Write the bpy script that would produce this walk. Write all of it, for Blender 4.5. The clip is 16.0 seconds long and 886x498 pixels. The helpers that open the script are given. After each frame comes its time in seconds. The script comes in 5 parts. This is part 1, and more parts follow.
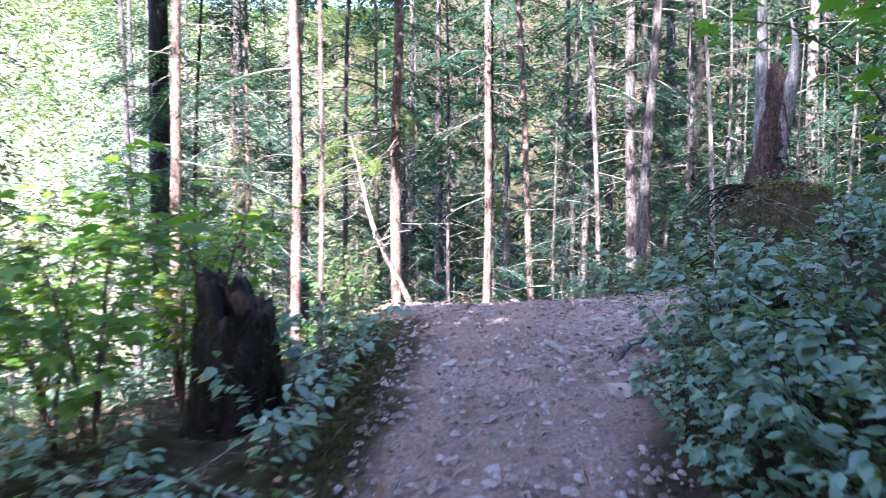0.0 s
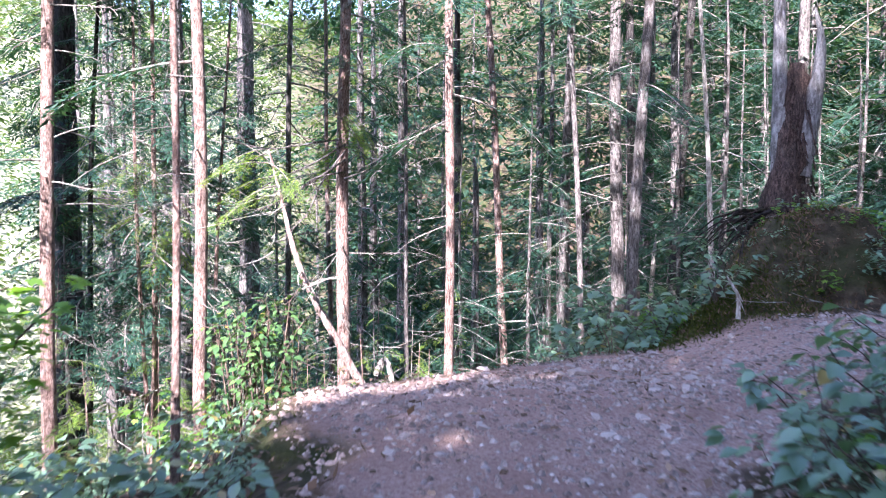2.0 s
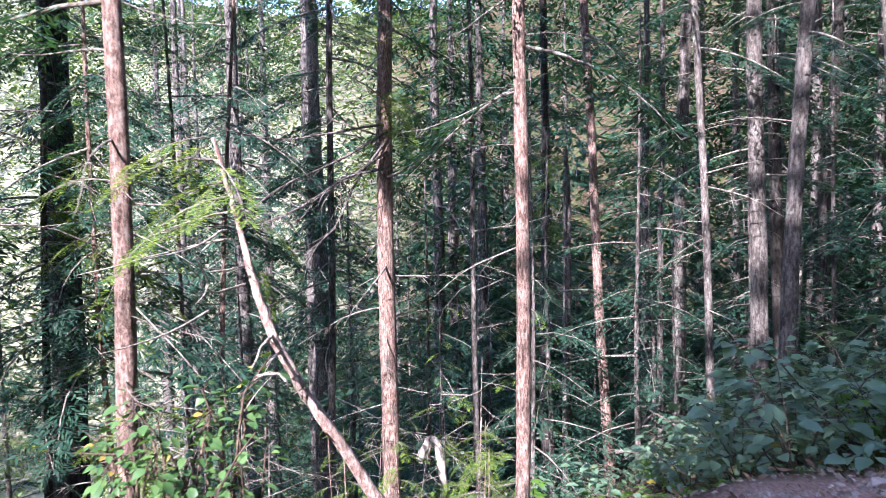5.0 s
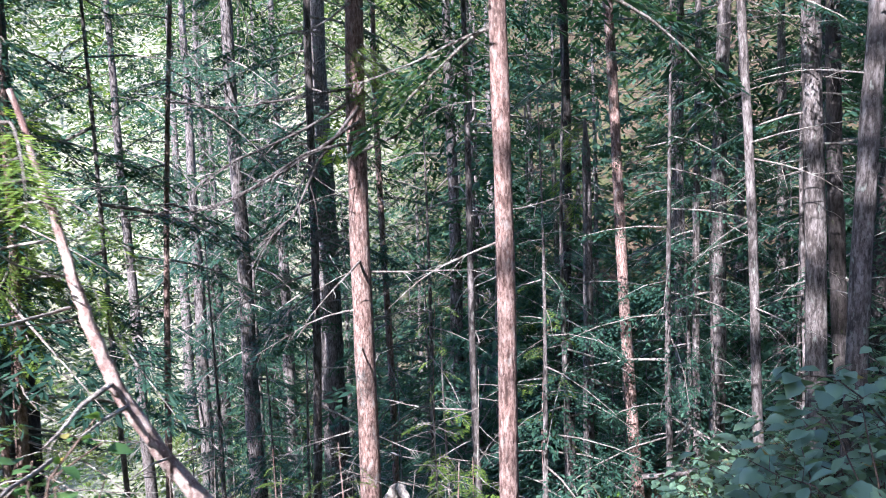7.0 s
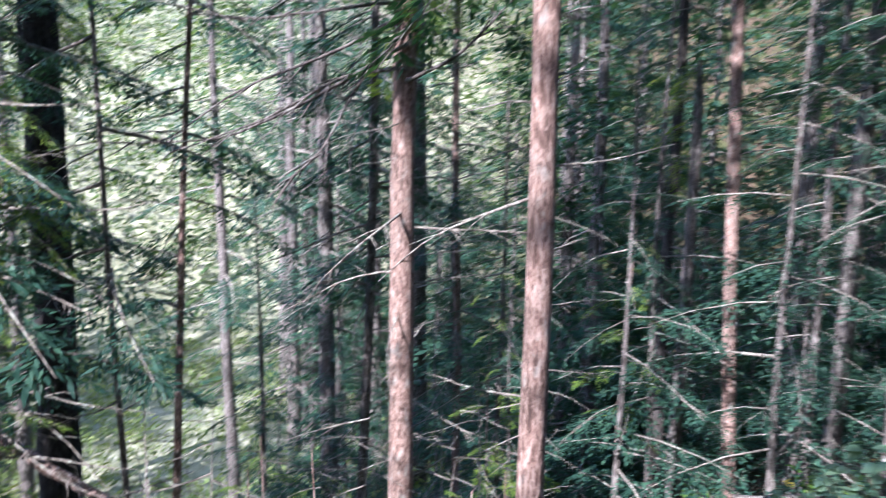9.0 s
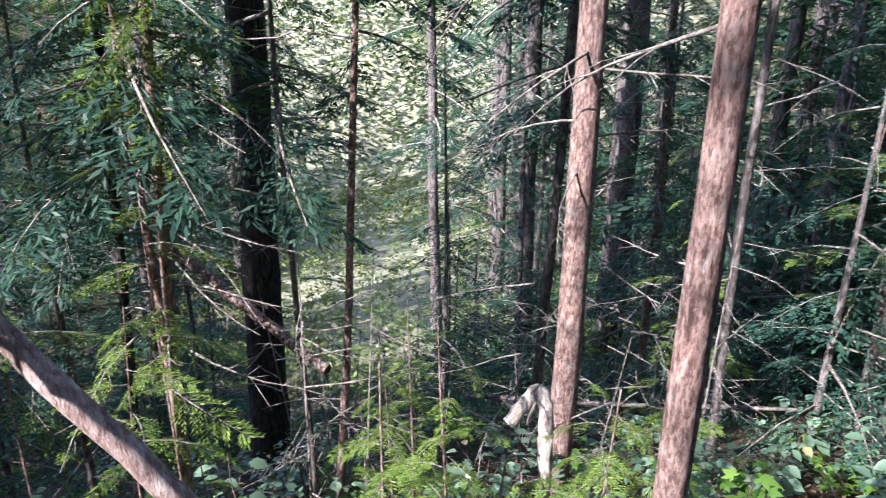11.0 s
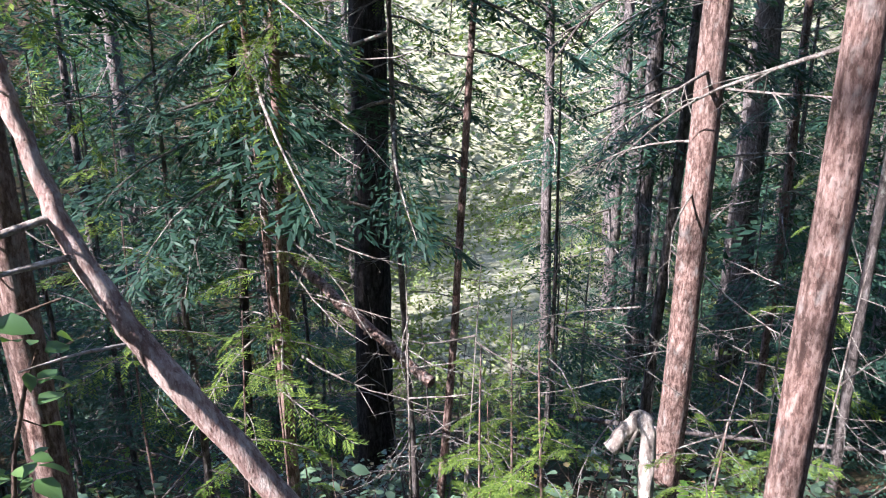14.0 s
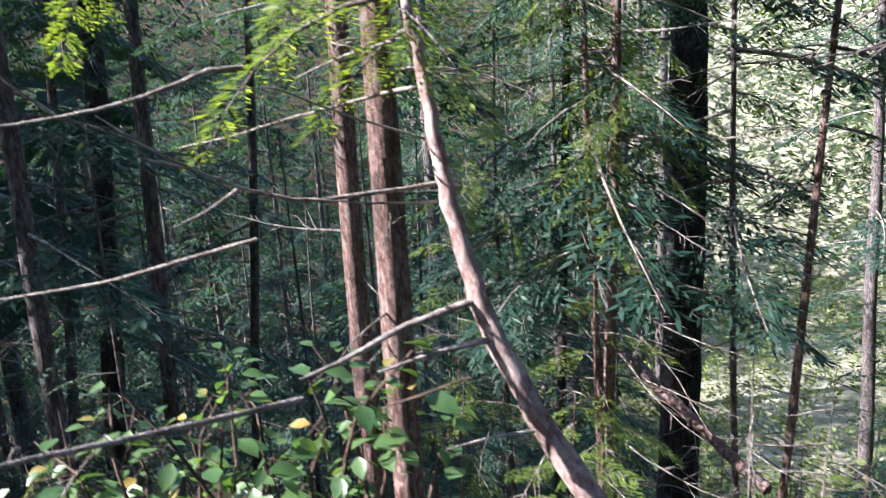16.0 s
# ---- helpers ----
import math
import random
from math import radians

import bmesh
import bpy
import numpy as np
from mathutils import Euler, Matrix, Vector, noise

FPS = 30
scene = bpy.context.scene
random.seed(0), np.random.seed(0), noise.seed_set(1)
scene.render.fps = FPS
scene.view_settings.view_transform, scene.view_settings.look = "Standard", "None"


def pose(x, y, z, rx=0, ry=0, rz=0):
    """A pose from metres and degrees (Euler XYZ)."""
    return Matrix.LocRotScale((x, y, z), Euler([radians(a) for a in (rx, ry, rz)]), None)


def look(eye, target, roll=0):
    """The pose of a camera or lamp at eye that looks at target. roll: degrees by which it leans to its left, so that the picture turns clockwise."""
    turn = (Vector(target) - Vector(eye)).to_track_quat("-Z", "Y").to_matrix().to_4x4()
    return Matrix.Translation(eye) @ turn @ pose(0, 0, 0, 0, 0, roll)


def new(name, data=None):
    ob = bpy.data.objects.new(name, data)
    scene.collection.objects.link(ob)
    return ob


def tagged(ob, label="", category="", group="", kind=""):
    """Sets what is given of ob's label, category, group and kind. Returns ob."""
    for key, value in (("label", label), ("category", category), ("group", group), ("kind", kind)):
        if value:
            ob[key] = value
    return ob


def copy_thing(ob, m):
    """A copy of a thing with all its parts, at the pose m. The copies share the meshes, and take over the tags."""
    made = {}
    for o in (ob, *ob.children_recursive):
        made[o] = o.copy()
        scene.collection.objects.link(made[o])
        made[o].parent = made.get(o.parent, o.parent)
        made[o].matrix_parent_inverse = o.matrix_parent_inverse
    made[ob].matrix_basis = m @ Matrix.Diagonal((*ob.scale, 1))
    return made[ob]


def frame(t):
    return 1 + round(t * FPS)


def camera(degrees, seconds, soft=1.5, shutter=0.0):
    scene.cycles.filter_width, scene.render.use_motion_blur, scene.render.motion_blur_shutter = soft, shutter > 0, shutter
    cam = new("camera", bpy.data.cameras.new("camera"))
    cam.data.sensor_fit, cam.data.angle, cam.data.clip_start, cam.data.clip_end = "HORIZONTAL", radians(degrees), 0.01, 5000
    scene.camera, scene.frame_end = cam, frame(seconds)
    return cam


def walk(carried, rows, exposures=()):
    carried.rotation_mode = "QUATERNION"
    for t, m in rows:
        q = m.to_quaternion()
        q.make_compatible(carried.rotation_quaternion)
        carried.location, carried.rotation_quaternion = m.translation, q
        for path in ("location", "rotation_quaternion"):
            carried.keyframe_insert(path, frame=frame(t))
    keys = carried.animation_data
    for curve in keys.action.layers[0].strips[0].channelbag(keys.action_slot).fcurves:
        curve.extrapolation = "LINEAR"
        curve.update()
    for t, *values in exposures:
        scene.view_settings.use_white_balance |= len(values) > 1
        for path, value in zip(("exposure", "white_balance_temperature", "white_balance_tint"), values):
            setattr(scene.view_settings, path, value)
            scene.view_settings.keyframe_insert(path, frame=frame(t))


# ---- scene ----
cam = camera(60.6, 16.0, soft=0.95, shutter=0.6)
METRES, EYE = 11.0, 1.5
ROWS = [
    (0.0, 0.0, 0.0, 0.0, 0.0, -3.81, -0.07),
    (0.5, 0.0021, 0.0606, 0.0023, -2.21, -3.71, -0.14),
    (1.0, 0.0079, 0.1172, 0.006, -2.4, -4.0, 0.46),
    (1.5, 0.0137, 0.1758, 0.0135, -2.92, -3.22, 0.04),
    (2.0, 0.0246, 0.2292, 0.0204, -2.19, -2.89, -0.04),
    (2.5, 0.0291, 0.2843, 0.0234, -2.99, -1.76, 1.76),
    (3.0, 0.0389, 0.3363, 0.0284, -4.19, -2.68, 0.42),
    (3.5, 0.0416, 0.392, 0.0332, 2.82, -3.05, 1.44),
    (4.0, 0.0431, 0.4462, 0.0386, 3.43, -2.92, 1.17),
    (6.5, 0.0847, 0.68, 0.0393, 7.51, -4.61, 1.25),
    (7.0, 0.0909, 0.715, 0.0378, 7.31, -4.89, 1.83),
    (7.5, 0.0993, 0.7487, 0.037, 8.1, -6.0, 1.37),
    (8.0, 0.0969, 0.7892, 0.0353, 7.75, -6.41, 0.88),
    (8.5, 0.1054, 0.8191, 0.0294, 8.42, -6.81, 0.48),
    (9.0, 0.1134, 0.8569, 0.0256, 15.71, -8.24, -1.0),
    (9.5, 0.1162, 0.891, 0.0214, 21.17, -13.64, -1.64),
    (12.0, 0.1186, 0.9344, 0.0149, 37.01, -20.75, 0.32),
    (12.5, 0.1201, 0.936, 0.0145, 38.66, -20.96, 0.51),
    (13.0, 0.1195, 0.9341, 0.0158, 39.59, -20.53, 0.39),
    (13.5, 0.1212, 0.9318, 0.017, 40.21, -19.73, 0.25),
    (14.0, 0.1219, 0.9297, 0.0176, 40.9, -18.91, 0.07),
    (14.5, 0.1204, 0.9279, 0.0189, 44.39, -17.98, -0.15),
    (15.0, 0.1098, 0.9234, 0.0189, 54.02, -16.67, 0.5),
    (15.5, 0.1013, 0.915, 0.0191, 60.21, -14.91, 1.76),
    (16.0, 0.0911, 0.9058, 0.0214, 61.63, -12.76, 3.24),
]
walk(cam, [(t, pose(METRES * x, METRES * y, EYE + METRES * z, 90 + pitch, roll, yaw)) for t, x, y, z, yaw, pitch, roll in ROWS],
     exposures=[(0.0, 3.35, 5500, 23), (4.0, 2.7, 5600, 24), (8.5, 2.45, 5300, 17), (12.0, 2.3, 5700, 20), (16.0, 2.3, 5700, 20)])

# ---- light: late-morning sun from behind on the downhill side, blue sky in the shade ----
SUN_AZ, SUN_EL = radians(201), radians(36)      # azimuth from +y, clockwise
world = bpy.data.worlds.new("sky")
scene.world = world
world.use_nodes = True
wn = world.node_tree.nodes
sky = wn.new("ShaderNodeTexSky")
sky.sky_type, sky.sun_disc = "NISHITA", False
sky.sun_elevation, sky.sun_rotation = SUN_EL, SUN_AZ
world.node_tree.links.new(sky.outputs[0], wn["Background"].inputs[0])
wn["Background"].inputs[1].default_value = 0.15
sun_dir = Vector((math.sin(SUN_AZ) * math.cos(SUN_EL), math.cos(SUN_AZ) * math.cos(SUN_EL), math.sin(SUN_EL)))
sun = new("sun", bpy.data.lights.new("sun", "SUN"))
sun.data.energy, sun.data.angle, sun.data.color = 4.2, radians(0.55), (1.0, 0.91, 0.78)
sun.matrix_world = look(sun_dir * 60, (0, 0, 0))


# ---- materials ----
def material(name, rough=0.8, spec=0.3):
    m = bpy.data.materials.new(name)
    m.use_nodes = True
    b = m.node_tree.nodes["Principled BSDF"]
    b.inputs["Roughness"].default_value = rough
    b.inputs["Specular IOR Level"].default_value = spec
    return m, m.node_tree, b


def ramp(tree, source, stops):
    r = tree.nodes.new("ShaderNodeValToRGB")
    els = r.color_ramp.elements
    while len(els) < len(stops):
        els.new(0.5)
    for e, (p, c) in zip(els, stops):
        e.position, e.color = p, (*c, 1)
    tree.links.new(source, r.inputs[0])
    return r.outputs[0]


def noise_tex(tree, scale, detail=4, stretch=(1, 1, 1), coords="Object", rough=0.6):
    tc = tree.nodes.new("ShaderNodeTexCoord")
    mp = tree.nodes.new("ShaderNodeMapping")
    mp.inputs["Scale"].default_value = stretch
    n = tree.nodes.new("ShaderNodeTexNoise")
    n.inputs["Scale"].default_value, n.inputs["Detail"].default_value, n.inputs["Roughness"].default_value = scale, detail, rough
    tree.links.new(tc.outputs[coords], mp.inputs[0])
    tree.links.new(mp.outputs[0], n.inputs["Vector"])
    return n.outputs[0]


def mix(tree, a, b, f, how="MIX"):
    m = tree.nodes.new("ShaderNodeMix")
    m.data_type, m.blend_type = "RGBA", how
    for sock, v in ((m.inputs[6], a), (m.inputs[7], b), (m.inputs[0], f)):
        if hasattr(v, "links"):
            tree.links.new(v, sock)
        else:
            sock.default_value = (*v, 1) if isinstance(v, tuple) else v
    return m.outputs[2]


def bump(tree, b, height, strength, dist):
    n = tree.nodes.new("ShaderNodeBump")
    n.inputs["Strength"].default_value, n.inputs["Distance"].default_value = strength, dist
    tree.links.new(height, n.inputs["Height"])
    tree.links.new(n.outputs[0], b.inputs["Normal"])


def bark(name, dark, mid, light, lichen=(0.3, 0.32, 0.28), amount=0.55, fissure=26):
    m, t, b = material(name, 0.9, 0.15)
    fine = noise_tex(t, fissure, 7, (1, 1, 0.24), rough=0.78)
    flakes = noise_tex(t, fissure * 1.6, 3, (1, 1, 0.42))
    wide = noise_tex(t, 3.6, 4, (1, 1, 0.6))
    spots = noise_tex(t, 14, 5, (1, 1, 0.5))
    c = ramp(t, fine, [(0.39, dark), (0.5, mid), (0.62, light)])
    c = mix(t, c, (0.06, 0.05, 0.045), ramp(t, wide, [(0.35, (0.55,) * 3), (0.6, (0, 0, 0))]))
    c = mix(t, c, light, ramp(t, flakes, [(0.56, (0, 0, 0)), (0.62, (0.45,) * 3)]))
    c = mix(t, c, dark, ramp(t, flakes, [(0.39, (0.6,) * 3), (0.44, (0, 0, 0))]))
    c = mix(t, c, lichen, ramp(t, spots, [(amount, (0, 0, 0)), (amount + 0.13, (0.75,) * 3)]))
    t.links.new(c, b.inputs["Base Color"])
    bump(t, b, mix(t, fine, flakes, 0.4), 1.0, 0.035)
    return m


BARK_CEDAR = bark("cedar_bark", (0.075, 0.043, 0.037), (0.235, 0.148, 0.126), (0.44, 0.32, 0.285), (0.36, 0.33, 0.31), 0.56, 36)
BARK_FIR = bark("fir_bark", (0.035, 0.03, 0.03), (0.13, 0.11, 0.105), (0.26, 0.235, 0.23), (0.30, 0.33, 0.29), 0.6, 18)
# mossy bark taken near-black: the canopy's shade is put into its colour
BARK_SHADED = bark("mossy_dark_bark", (0.012, 0.011, 0.011), (0.035, 0.03, 0.03), (0.09, 0.08, 0.078), (0.06, 0.075, 0.03), 0.62, 16)
BARK_PALE = bark("pale_dead_wood", (0.20, 0.16, 0.14), (0.42, 0.37, 0.33), (0.62, 0.57, 0.52), (0.5, 0.5, 0.46), 0.6, 20)
TWIG = bark("twig_bark", (0.09, 0.075, 0.065), (0.24, 0.205, 0.185), (0.40, 0.36, 0.33), (0.42, 0.46, 0.40), 0.55, 30)
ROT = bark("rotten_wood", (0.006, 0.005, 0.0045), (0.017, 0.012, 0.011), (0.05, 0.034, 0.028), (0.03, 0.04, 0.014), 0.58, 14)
STEM = bark("shrub_stem", (0.05, 0.035, 0.03), (0.13, 0.09, 0.07), (0.22, 0.16, 0.12), (0.2, 0.2, 0.16), 0.7, 40)


def leaf(name, dark, mid, light, rough=0.5, spec=0.4, through_light=0.35, yellow=None):
    m, t, b = material(name, rough, spec)
    rnd = t.nodes.new("ShaderNodeNewGeometry").outputs["Random Per Island"]
    patch = noise_tex(t, 1.6, 2, coords="Object")
    c = ramp(t, rnd, [(0.0, dark), (0.55, mid), (1.0, light)])
    c = mix(t, c, dark, ramp(t, patch, [(0.4, (0, 0, 0)), (0.65, (0.6,) * 3)]))
    if yellow:
        c = mix(t, c, yellow, ramp(t, rnd, [(0.955, (0, 0, 0)), (0.97, (0.85,) * 3)]))
    t.links.new(c, b.inputs["Base Color"])
    tr = t.nodes.new("ShaderNodeBsdfTranslucent")
    warm = mix(t, c, (1.0, 0.95, 0.35), 1.0, "MULTIPLY")
    bright = mix(t, warm, (2.0, 2.0, 2.0), 1.0, "MULTIPLY")
    t.links.new(bright, tr.inputs[0])
    ms = t.nodes.new("ShaderNodeMixShader")
    ms.inputs[0].default_value = through_light
    t.links.new(b.outputs[0], ms.inputs[1])
    t.links.new(tr.outputs[0], ms.inputs[2])
    t.links.new(ms.outputs[0], t.nodes["Material Output"].inputs[0])
    return m


NEEDLE = leaf("hemlock_needles", (0.016, 0.042, 0.032), (0.03, 0.076, 0.054), (0.056, 0.118, 0.074), 0.55, 0.25, 0.3)
CEDAR_LEAF = leaf("cedar_sprays", (0.06, 0.11, 0.024), (0.135, 0.205, 0.04), (0.27, 0.35, 0.07), 0.5, 0.35, 0.4)
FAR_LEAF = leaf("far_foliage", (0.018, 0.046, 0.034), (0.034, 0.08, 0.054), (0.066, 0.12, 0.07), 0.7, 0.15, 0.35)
SALAL = leaf("salal_leaves", (0.075, 0.13, 0.085), (0.13, 0.21, 0.135), (0.19, 0.28, 0.18), 0.36, 0.85, 0.28, (0.3, 0.2, 0.06))
# far foliage made paler and warmer: the hillside's sunlight is in the colour
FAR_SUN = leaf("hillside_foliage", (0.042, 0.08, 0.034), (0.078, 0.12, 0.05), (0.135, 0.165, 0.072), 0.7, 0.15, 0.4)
# brush leaves lightened so that the valley floor looks sunlit
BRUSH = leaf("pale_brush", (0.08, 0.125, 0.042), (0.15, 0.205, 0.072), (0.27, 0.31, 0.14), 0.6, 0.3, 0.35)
BERRY = leaf("berry_bush_leaves", (0.045, 0.10, 0.035), (0.085, 0.165, 0.055), (0.14, 0.235, 0.08), 0.4, 0.6, 0.35, (0.35, 0.24, 0.06))
MAPLE = leaf("maple_leaves", (0.07, 0.15, 0.03), (0.12, 0.23, 0.04), (0.19, 0.31, 0.06), 0.5, 0.4, 0.5, (0.4, 0.3, 0.07))
LITTER = leaf("leaf_litter", (0.07, 0.045, 0.03), (0.17, 0.105, 0.07), (0.33, 0.22, 0.16), 0.85, 0.15, 0.05)
MOSS = leaf("moss", (0.03, 0.04, 0.012), (0.06, 0.07, 0.02), (0.10, 0.105, 0.03), 0.95, 0.05, 0.2)


def stone_material():
    m, t, b = material("trail_stone", 0.8, 0.3)
    rnd = t.nodes.new("ShaderNodeObjectInfo").outputs["Random"]
    isl = t.nodes.new("ShaderNodeNewGeometry").outputs["Random Per Island"]
    c = ramp(t, rnd, [(0, (0.22, 0.165, 0.15)), (0.5, (0.30, 0.235, 0.215)), (1, (0.38, 0.31, 0.29))])
    c = mix(t, c, ramp(t, isl, [(0, (0.10, 0.065, 0.055)), (0.55, (0.36, 0.28, 0.255)), (1, (0.60, 0.51, 0.48))]), 0.65)
    g = noise_tex(t, 60, 4)
    c = mix(t, c, (0.14, 0.09, 0.07), ramp(t, g, [(0.4, (0.5,) * 3), (0.6, (0, 0, 0))]))
    t.links.new(c, b.inputs["Base Color"])
    bump(t, b, g, 0.4, 0.004)
    return m


STONE = stone_material()


def ground_material():
    m, t, b = material("forest_ground", 0.95, 0.1)
    mask = t.nodes.new("ShaderNodeVertexColor")
    mask.layer_name = "bare"
    grit = noise_tex(t, 38, 6, rough=0.75)
    clods = noise_tex(t, 6, 5)
    wide = noise_tex(t, 0.9, 3)
    soil = ramp(t, grit, [(0.34, (0.19, 0.115, 0.098)), (0.5, (0.40, 0.262, 0.225)), (0.66, (0.56, 0.425, 0.385))])
    soil = mix(t, soil, (0.31, 0.19, 0.155), ramp(t, wide, [(0.42, (0, 0, 0)), (0.62, (0.6,) * 3)]))
    floor_c = ramp(t, clods, [(0.3, (0.025, 0.02, 0.015)), (0.5, (0.07, 0.05, 0.034)), (0.7, (0.14, 0.10, 0.07))])
    floor_c = mix(t, floor_c, (0.04, 0.055, 0.018), ramp(t, wide, [(0.45, (0, 0, 0)), (0.6, (0.7,) * 3)]))
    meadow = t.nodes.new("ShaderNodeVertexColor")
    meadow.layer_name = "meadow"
    # pale grass colour carries the sun's brightness on the valley floor
    sun_grass = ramp(t, noise_tex(t, 1.3, 6, rough=0.75), [(0.3, (0.14, 0.15, 0.09)), (0.5, (0.30, 0.30, 0.21)), (0.7, (0.48, 0.46, 0.37))])
    c = mix(t, mix(t, floor_c, soil, mask.outputs[0]), sun_grass, meadow.outputs[0])
    t.links.new(c, b.inputs["Base Color"])
    both = mix(t, grit, clods, 0.5)
    bump(t, b, both, 1.0, 0.08)
    return m


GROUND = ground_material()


# ---- mesh helpers ----
def mesh_of(name, verts, faces, mat, smooth=False):
    """A mesh from an array of points and an array of faces that all have the same number of corners."""
    me = bpy.data.meshes.new(name)
    verts, faces = np.asarray(verts, dtype=np.float32), np.asarray(faces, dtype=np.int32)
    n, k = faces.shape
    me.vertices.add(len(verts))
    me.vertices.foreach_set("co", verts.ravel())
    me.loops.add(n * k)
    me.loops.foreach_set("vertex_index", faces.ravel())
    me.polygons.add(n)
    me.polygons.foreach_set("loop_start", np.arange(n, dtype=np.int32) * k)
    if smooth:
        me.polygons.foreach_set("use_smooth", np.ones(n, dtype=bool))
    me.update(calc_edges=True)
    me.materials.append(mat)
    return me


def part_of(name, me, parent, m=None, label=""):
    ob = new(name, me)
    ob.parent = parent
    if m is not None:
        ob.matrix_basis = m
    return tagged(ob, label)


class Bag:
    """Collects pieces of geometry with quads only, to be joined into one mesh."""

    def __init__(self):
        self.v, self.f, self.n = [], [], 0

    def add(self, verts, faces):
        self.v.append(np.asarray(verts, dtype=float))
        self.f.append(np.asarray(faces, dtype=int) + self.n)
        self.n += len(verts)

    def add_bag(self, other, m):
        v, f = other.arrays()
        a = np.array(m)
        self.add(v @ a[:3, :3].T + a[:3, 3], f)

    def arrays(self):
        return np.concatenate(self.v), np.concatenate(self.f)

    def mesh(self, name, mat, smooth=False):
        return mesh_of(name, *self.arrays(), mat, smooth)


def tube(points, radii, sides=6, rng=None, rough=0.0):
    """A tapered tube along points, closed at its ends by shrinking."""
    p = np.asarray(points, dtype=float)
    r = np.asarray(radii, dtype=float)
    d = np.gradient(p, axis=0)
    d /= np.linalg.norm(d, axis=1)[:, None] + 1e-9
    up = np.where(np.abs(d[:, 2:3]) > 0.9, np.array([[1.0, 0, 0]]), np.array([[0, 0, 1.0]]))
    a = np.cross(d, up)
    a /= np.linalg.norm(a, axis=1)[:, None] + 1e-9
    b = np.cross(d, a)
    th = np.arange(sides) * 2 * np.pi / sides
    rr = r[:, None] * np.ones(sides)
    if rough and rng is not None:
        rr = rr * (1 + rough * rng.standard_normal(rr.shape))
    v = p[:, None] + rr[..., None] * (np.cos(th)[None, :, None] * a[:, None] + np.sin(th)[None, :, None] * b[:, None])
    n = len(p)
    i, j = np.meshgrid(np.arange(n - 1), np.arange(sides), indexing="ij")
    k = (j + 1) % sides
    f = np.stack([i * sides + j, i * sides + k, (i + 1) * sides + k, (i + 1) * sides + j], -1).reshape(-1, 4)
    return v.reshape(-1, 3), f


def leaflets(base, axis, side, length, width, fold=0.15):
    """Many leaf blades at once, each a folded rhombus of one quad pair: rows of base, axis, side vectors, lengths and widths."""
    nrm = np.cross(axis, side)
    L, W = length[:, None], width[:, None]
    a = base
    m = base + axis * L * 0.45
    l = m + side * W * 0.5 - nrm * W * fold
    r = m - side * W * 0.5 - nrm * W * fold
    tip = base + axis * L - nrm * L * 0.1
    v = np.stack([a, l, tip, r], 1).reshape(-1, 3)
    f = np.arange(len(base) * 4).reshape(-1, 4)
    return v, f


def unit(v):
    return v / (np.linalg.norm(v, axis=-1, keepdims=True) + 1e-9)


# ---- the lie of the land ----
TRAIL = np.array([(0.25, -30, 0.7), (0.25, -6, 0.65), (0.25, 0, 0.6), (0.28, 3.0, 0.62), (0.55, 5.0, 0.8), (0.85, 6.4, 1.1), (1.2, 7.8, 1.8),
                  (1.5, 8.6, 1.5), (3.0, 9.3, 2.0), (5.5, 9.2, 1.7), (9.0, 8.6, 1.3), (20.0, 7.0, 1.3)])


def smooth01(v):
    v = np.clip(v, 0, 1)
    return v * v * (3 - 2 * v)


def soft_min(a, b, k):
    h = np.clip(0.5 + 0.5 * (b - a) / k, 0, 1)
    return b * (1 - h) + a * h - k * h * (1 - h)


def trail_distance(x, y):
    best, right = np.full(np.shape(x), 1e9), np.zeros(np.shape(x))
    for (x0, y0, w0), (x1, y1, w1) in zip(TRAIL[:-1], TRAIL[1:]):
        dx, dy = x1 - x0, y1 - y0
        t = np.clip(((x - x0) * dx + (y - y0) * dy) / (dx * dx + dy * dy), 0, 1)
        d = np.hypot(x - x0 - t * dx, y - y0 - t * dy) - (w0 + t * (w1 - w0))
        s = dx * (y - y0) - dy * (x - x0)
        right = np.where(d < best, s < 0, right)
        best = np.minimum(d, best)
    return best, right


def mound(x, y):
    """The root mound under the snag and its mossy toe, both rising sharply from the trail's edge."""
    body = smooth01((1 - np.hypot((x - 5.6) / 1.65, (y - 12.7) / 1.65)) / 0.62)
    toe = smooth01((1 - np.hypot((x - 4.35) / 1.25, (y - 11.85) / 0.75)) / 0.7)
    return 1.4 * body + 0.42 * toe * (1 - body)


